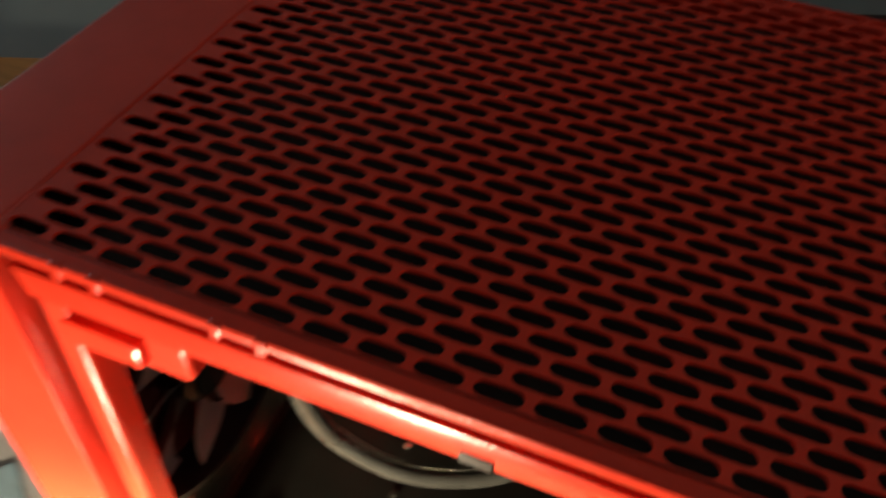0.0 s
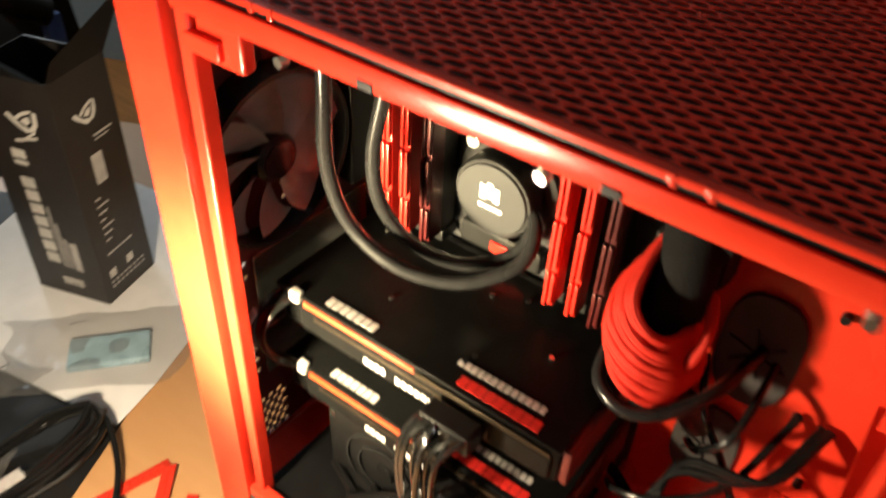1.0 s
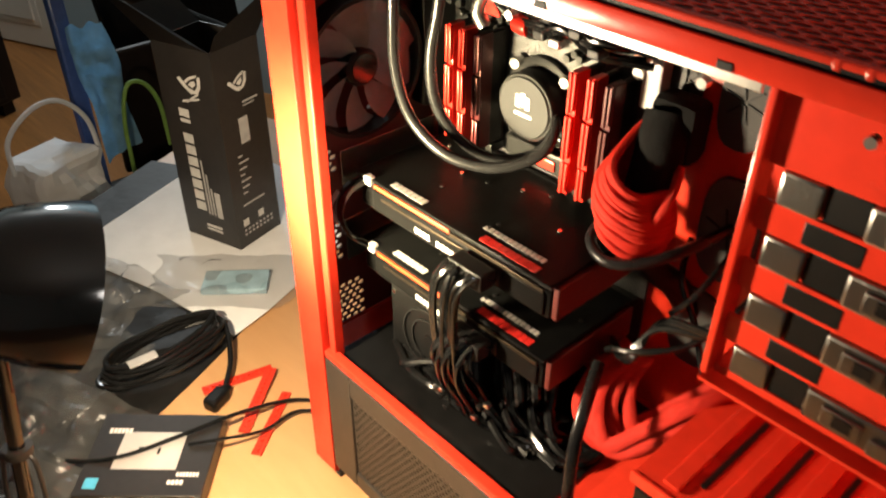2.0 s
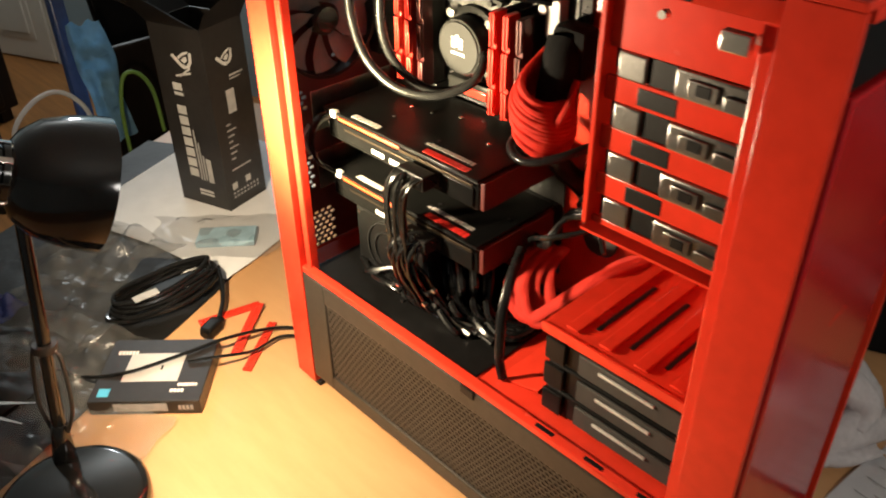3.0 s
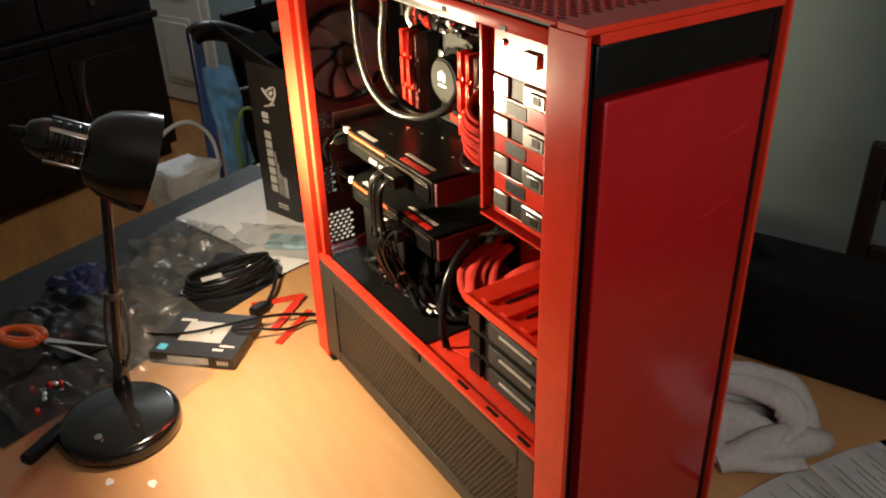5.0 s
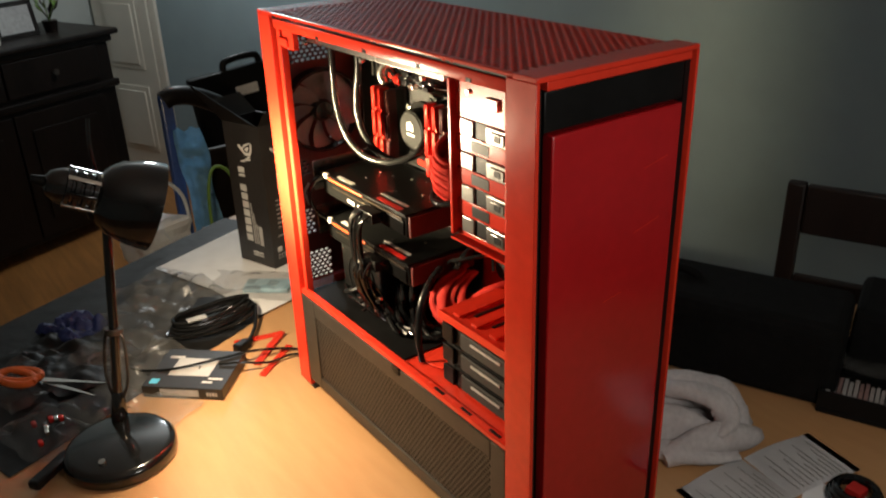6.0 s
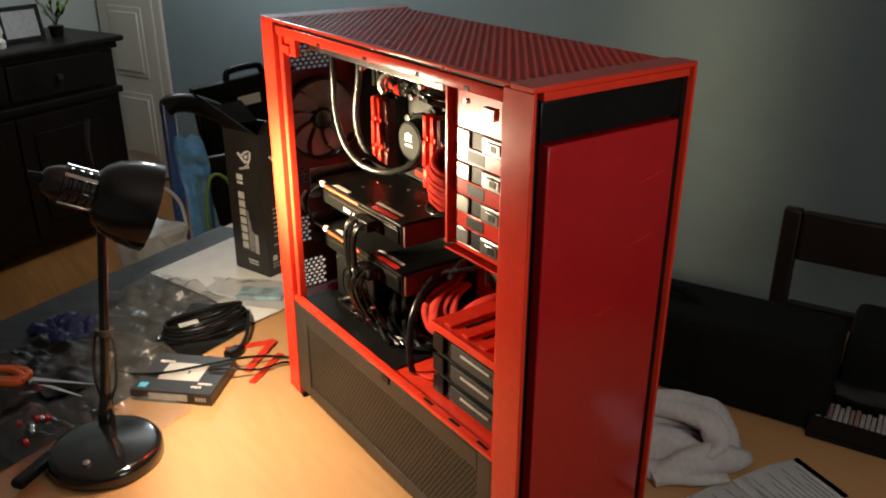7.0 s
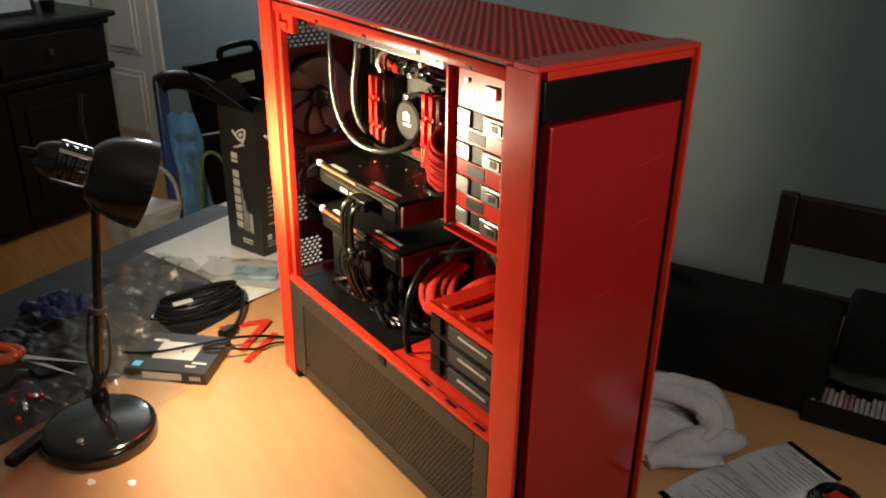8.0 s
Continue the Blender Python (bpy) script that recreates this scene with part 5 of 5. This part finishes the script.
def media_tray():
    m = TABLE @ Matrix.Translation((0.965, 0.433, 0.0))
    t = thing("media_tray", "black tray with a row of pale cases under clear film", "tray", m.translation)
    part("tray_base", box((-0.10, -0.085, 0.0), (0.20, 0.10, 0.012), 0.003, m=m), BLACK, t)
    part("tray_wall", box((-0.10, -0.085, 0.012), (0.20, -0.079, 0.045), 0.002, m=m), BLACK, t)
    part("tray_wall", box((-0.10, -0.079, 0.012), (-0.094, 0.10, 0.045), 0.002, m=m), BLACK, t)
    part("tray_wall", box((-0.094, 0.094, 0.012), (0.20, 0.10, 0.060), 0.002, m=m), BLACK, t)
    rng = random.Random(6)
    for k in range(34):
        x = -0.090 + 0.0085 * k
        part("slim_case", box((x, -0.072, 0.0125), (x + 0.0068, -0.016 + rng.uniform(-.006, .006), 0.038 + rng.uniform(-.005, .005)), 0.0008, m=m), (CASE_PALE, GREY_INK, CASE_PINK)[rng.randrange(3)], t)
    q = rumpled(0.27, 0.09, 20, 10, 0.012, 5, m @ Matrix.Translation((0.05, 0.045, 0.046)), 14)
    part("cover_film", q, BAG_FILM, t)
    return t


media_tray()


def equipment_case():
    m = TABLE @ Matrix.Translation((0.655, 0.452, 0.0))
    e = thing("equipment_case", "large black soft-edged case standing in the shade", "case", m.translation)
    part("body", box((-0.30, -0.092, 0.0), (0.235, 0.082, 0.160), 0.018, m=m), MATT_BLACK, e)
    part("lid_seam", box((-0.302, -0.0935, 0.118), (0.222, 0.0835, 0.122), 0.001, m=m), MATT_BLACK, e)
    part("side_pouch", box((0.2365, 0.02, 0.0), (0.48, 0.22, 0.135), 0.016, m=m), MATT_BLACK, e)
    part("carry_handle", tube([m @ Vector((-0.20, 0.0, 0.155)), m @ Vector((-0.17, 0.0, 0.172)), m @ Vector((-0.06, 0.0, 0.172)), m @ Vector((-0.03, 0.0, 0.155))], 0.008, 10), MATT_BLACK, e)
    return e


equipment_case()


def cable_roll():
    m = Matrix.Translation((0.822, 0.500, 0.014))
    r = thing("cable_roll", "small black coiled cable with a red label", "cable", (0.822, 0.500, 0))
    for k in range(3):
        pts = [m @ Vector(((0.036 - 0.004 * k) * math.cos(a), (0.036 - 0.004 * k) * math.sin(a), -0.006 + 0.007 * k)) for a in [2 * math.pi * i / 12 for i in range(13)]]
        part("loop", tube(pts, 0.006, 8, steps=4), BLACK_CABLE, r)
    part("label", box((-0.012, -0.012, -0.002), (0.012, 0.012, 0.012), 0.002, m=m), RED_INK, r, "red label")
    return r


cable_roll()

# ---- chairs and cupboard in the room ----
def side_chair():
    c = thing("side_chair", "brown wooden dining chair behind the table", "chair", (0.30, 1.20, FLOOR_Z))
    y = 1.25
    m = Matrix.Translation((0.203, 1.25, 0)) @ Matrix.Rotation(radians(23), 4, "Z") @ Matrix.Translation((-0.148, -1.25, 0))
    for x in (0.17, 0.60):
        part("back_post", box((x - 0.022, y - 0.016, FLOOR_Z), (x + 0.022, y + 0.016, 0.160), 0.006, m=m), CHAIR_WOOD, c)
        part("front_leg", box((x - 0.020, y - 0.42, FLOOR_Z), (x + 0.020, y - 0.38, -0.325), 0.005, m=m), CHAIR_WOOD, c)
    part("top_rail", box((0.193, y - 0.013, 0.030), (0.577, y + 0.013, 0.157), 0.006, m=m), CHAIR_WOOD, c)
    part("lower_rail", box((0.193, y - 0.012, -0.17), (0.577, y + 0.012, -0.085), 0.005, m=m), CHAIR_WOOD, c)
    part("seat", box((0.14, y - 0.43, -0.323), (0.63, y - 0.018, -0.29), 0.012, m=m), CHAIR_WOOD, c)
    return c


side_chair()


def blue_chair():
    c = thing("blue_chair", "dark blue painted chair with a rounded back", "chair", (-1.16, 0.43, FLOOR_Z))
    x = -1.36
    for y in (0.246, 0.66):
        part("back_post", box((x - 0.018, y - 0.019, FLOOR_Z), (x + 0.018, y + 0.019, 0.255 if y < 0.3 else 0.02), 0.006), BLUE_CHAIR, c)
        part("front_leg", box((x + 0.40, y - 0.017, FLOOR_Z), (x + 0.436, y + 0.017, -0.332), 0.006), BLUE_CHAIR, c)
    part("top_rail", tube([(x, 0.240, 0.235), (x, 0.275, 0.248), (x - 0.010, 0.345, 0.232), (x - 0.012, 0.440, 0.180), (x - 0.010, 0.540, 0.095), (x, 0.655, 0.020)], 0.031, 12), DARK_WOOD, c, "dark curved top rail")
    part("back_panel", box((x - 0.010, 0.315, -0.28), (x + 0.010, 0.600, 0.055), 0.03), DARK_WOOD, c)
    part("seat", box((x - 0.02, 0.04, -0.33), (x + 0.46, 0.72, -0.295), 0.012), DARK_WOOD, c)
    return c


blue_chair()
m = Matrix.Translation((-1.335, 0.302, -0.02)) @ Matrix.Rotation(radians(90), 4, "Y") @ Matrix.Rotation(radians(4), 4, "Z")
solid("hanging_cloth", rumpled(0.36, 0.095, 26, 14, 0.035, 12, m, 8, thick=0.002), BLUE_CLOTH, "light blue cloth hanging over the chair back", "cloth")


def tote_bag():
    b = thing("tote_bag", "white paper tote bag with rope handle on the chair", "bag", (-1.25, 0.12, -0.295))
    bm = box((-0.075, -0.085, 0.0), (0.075, 0.095, 0.185), 0.02, m=Matrix.Translation((-1.26, 0.115, -0.293)) @ Matrix.Rotation(0.3, 4, "Z"))
    bmesh.ops.subdivide_edges(bm, edges=bm.edges[:], cuts=5, use_grid_fill=True)
    for v in bm.verts:
        k = noise.noise(v.co * 11) * 0.030 + noise.noise(v.co * 34) * 0.010
        v.co += Vector((1, 1, 0.5)) * k
    part("bag_body", bm, PAPER, b)
    part("rope_handle", tube([(-1.25, 0.025, -0.13), (-1.25, 0.035, -0.045), (-1.25, 0.100, 0.012), (-1.25, 0.165, 0.015), (-1.25, 0.215, -0.045), (-1.25, 0.228, -0.14)], 0.006, 10), PAPER, b)
    part("purple_corner", box((-1.200, 0.010, -0.29), (-1.165, 0.085, -0.215), 0.01), PURPLE, b, "purple printed corner")
    part("green_handle", tube([(-1.10, 0.245, -0.14), (-1.10, 0.250, -0.01), (-1.10, 0.272, 0.068), (-1.10, 0.310, 0.066), (-1.10, 0.338, 0.01), (-1.10, 0.345, -0.10)], 0.005, 10), GREEN, b, "green cord handle")
    return b


tote_bag()


def folder_case():
    f = thing("folder_case", "black flat case with a pale label leaning behind the chair", "case", (-1.72, 0.68, -0.29))
    m = Matrix.Translation((-1.72, 0.50, -0.29)) @ Matrix.Rotation(radians(6), 4, "X")
    part("panel", box((-0.02, 0.0, 0.0), (0.02, 0.42, 0.50), 0.006, m=m), BLACK, f)
    part("grip", tube([m @ Vector((0, 0.14, 0.498)), m @ Vector((0, 0.16, 0.53)), m @ Vector((0, 0.27, 0.53)), m @ Vector((0, 0.29, 0.498))], 0.013, 10), BLACK, f)
    part("label_plate", box((0.0201, 0.165, 0.395), (0.0225, 0.255, 0.432), 0.001, m=m), WHITE_INK, f, "pale label")
    part("stand", box((-0.05, 0.05, -0.44), (0.05, 0.38, -0.001), 0.01, m=m), DARK_WOOD, f)
    return f


folder_case()


def sideboard():
    s = thing("sideboard", "tall dark stained wooden sideboard against the wall", "sideboard", TABLE @ Vector((-2.8, 1.0, FLOOR_Z)))
    x0, x1, y0, y1, zt = -3.05, -2.58, 0.05, 1.66, 0.228
    part("carcass", box((x0, y0, FLOOR_Z + 0.06), (x1, y1, zt - 0.03), 0.006, m=TABLE), DARK_WOOD, s)
    part("top_board", box((x0 - 0.02, y0 - 0.04, zt - 0.029), (x1 + 0.04, y1 + 0.05, zt), 0.010, m=TABLE), DARK_WOOD, s)
    part("cornice", box((x0, y0 - 0.02, zt - 0.06), (x1 + 0.018, y1 + 0.02, zt - 0.030), 0.008, m=TABLE), DARK_WOOD, s)
    part("waist_rail", box((x0 + 0.01, y0 - 0.015, -0.05), (x1 + 0.022, y1 + 0.016, -0.015), 0.008, m=TABLE), DARK_WOOD, s)
    for a in (0.08, 0.59, 1.09):
        d = part("drawer", box((x1 + 0.0005, a, 0.005), (x1 + 0.016, a + 0.49, 0.165), 0.004, m=TABLE), DARK_WOOD, s)
        part("knob", rod(TABLE @ Vector((x1 + 0.016, a + 0.245, 0.085)), TABLE @ Vector((x1 + 0.036, a + 0.245, 0.085)), 0.008, 0.014, sides=14), BLACK_METAL, d)
        e = part("cupboard_door", box((x1 + 0.0005, a, FLOOR_Z + 0.09), (x1 + 0.016, a + 0.49, -0.07), 0.004, m=TABLE), DARK_WOOD, s)
        part("raised_panel", box((x1 + 0.0165, a + 0.07, FLOOR_Z + 0.17), (x1 + 0.024, a + 0.42, -0.15), 0.006, m=TABLE), DARK_WOOD, e)
    for y in (y0 + 0.03, y1 - 0.09):
        part("foot", box((x1 - 0.08, y, FLOOR_Z), (x1 - 0.02, y + 0.06, FLOOR_Z + 0.0595), 0.006, m=TABLE), DARK_WOOD, s)
        part("foot", box((x0 + 0.02, y, FLOOR_Z), (x0 + 0.08, y + 0.06, FLOOR_Z + 0.0595), 0.006, m=TABLE), DARK_WOOD, s)
    return s


sideboard()


def picture_frame(y, w, h):
    p = thing("picture_frame", "small dark picture frame standing on the sideboard", "picture frame", TABLE @ Vector((-2.75, y, 0.229)), "framed pictures")
    m = TABLE @ Matrix.Translation((-2.75, y, 0.230)) @ Matrix.Rotation(radians(-10), 4, "Y")
    bm = box((-0.008, 0, 0), (0.008, w, 0.018), 0.002)
    for lo, hi in (((-0.008, 0, h - 0.018), (0.008, w, h)), ((-0.008, 0, 0.018), (0.008, 0.018, h - 0.018)), ((-0.008, w - 0.018, 0.018), (0.008, w, h - 0.018))):
        box(lo, hi, 0.002, bm)
    bm.transform(m)
    part("frame", bm, DARK_WOOD, p)
    part("picture", box((-0.004, 0.018, 0.018), (0.001, w - 0.018, h - 0.018), m=m), GREY_INK, p, "plain grey faded picture")
    return p


picture_frame(1.22, 0.21, 0.16)
picture_frame(0.95, 0.16, 0.15)
bm = lathe([(0.0001, 0.0), (0.030, 0.0), (0.032, 0.03), (0.020, 0.045), (0.028, 0.07), (0.022, 0.10), (0.0001, 0.112)], TABLE @ Matrix.Translation((-2.68, 1.15, 0.2285)), 24)
solid("ornament", bm, DOOR_PAINT, "small pale ornament standing on the sideboard", "ornament")
rng = random.Random(31)
POT = TABLE @ Vector((-2.76, 1.50, 0.2285))
pl = thing("potted_sprigs", "small dried plant in a dark pot on the sideboard", "plant", POT)
part("pot", lathe([(0.0001, 0.0), (0.028, 0.0), (0.036, 0.05), (0.033, 0.052), (0.0001, 0.048)], Matrix.Translation(POT), 20), DARK_WOOD, pl)
for k in range(26):
    a, l = rng.uniform(0, 6.28), rng.uniform(0.05, 0.13)
    b = POT + Vector((0, 0, 0.045))
    tip = b + Vector((math.cos(a) * l * 0.6, math.sin(a) * l * 0.6, l))
    bm = tube([b, (b + tip) / 2 + Vector((0, 0, 0.01)), tip], 0.0012, 5, steps=3)
    q = bmesh.new()
    d = (tip - b).normalized()
    n = d.cross(Vector((0.3, 0.2, 1))).normalized() * 0.009
    vs = [q.verts.new(v) for v in (tip - d * 0.02, tip + n, tip + d * 0.025, tip - n)]
    q.faces.new(vs)
    merge(q, bm)
    part("sprig", bm, GREEN if k % 2 else CHAIR_WOOD, pl)
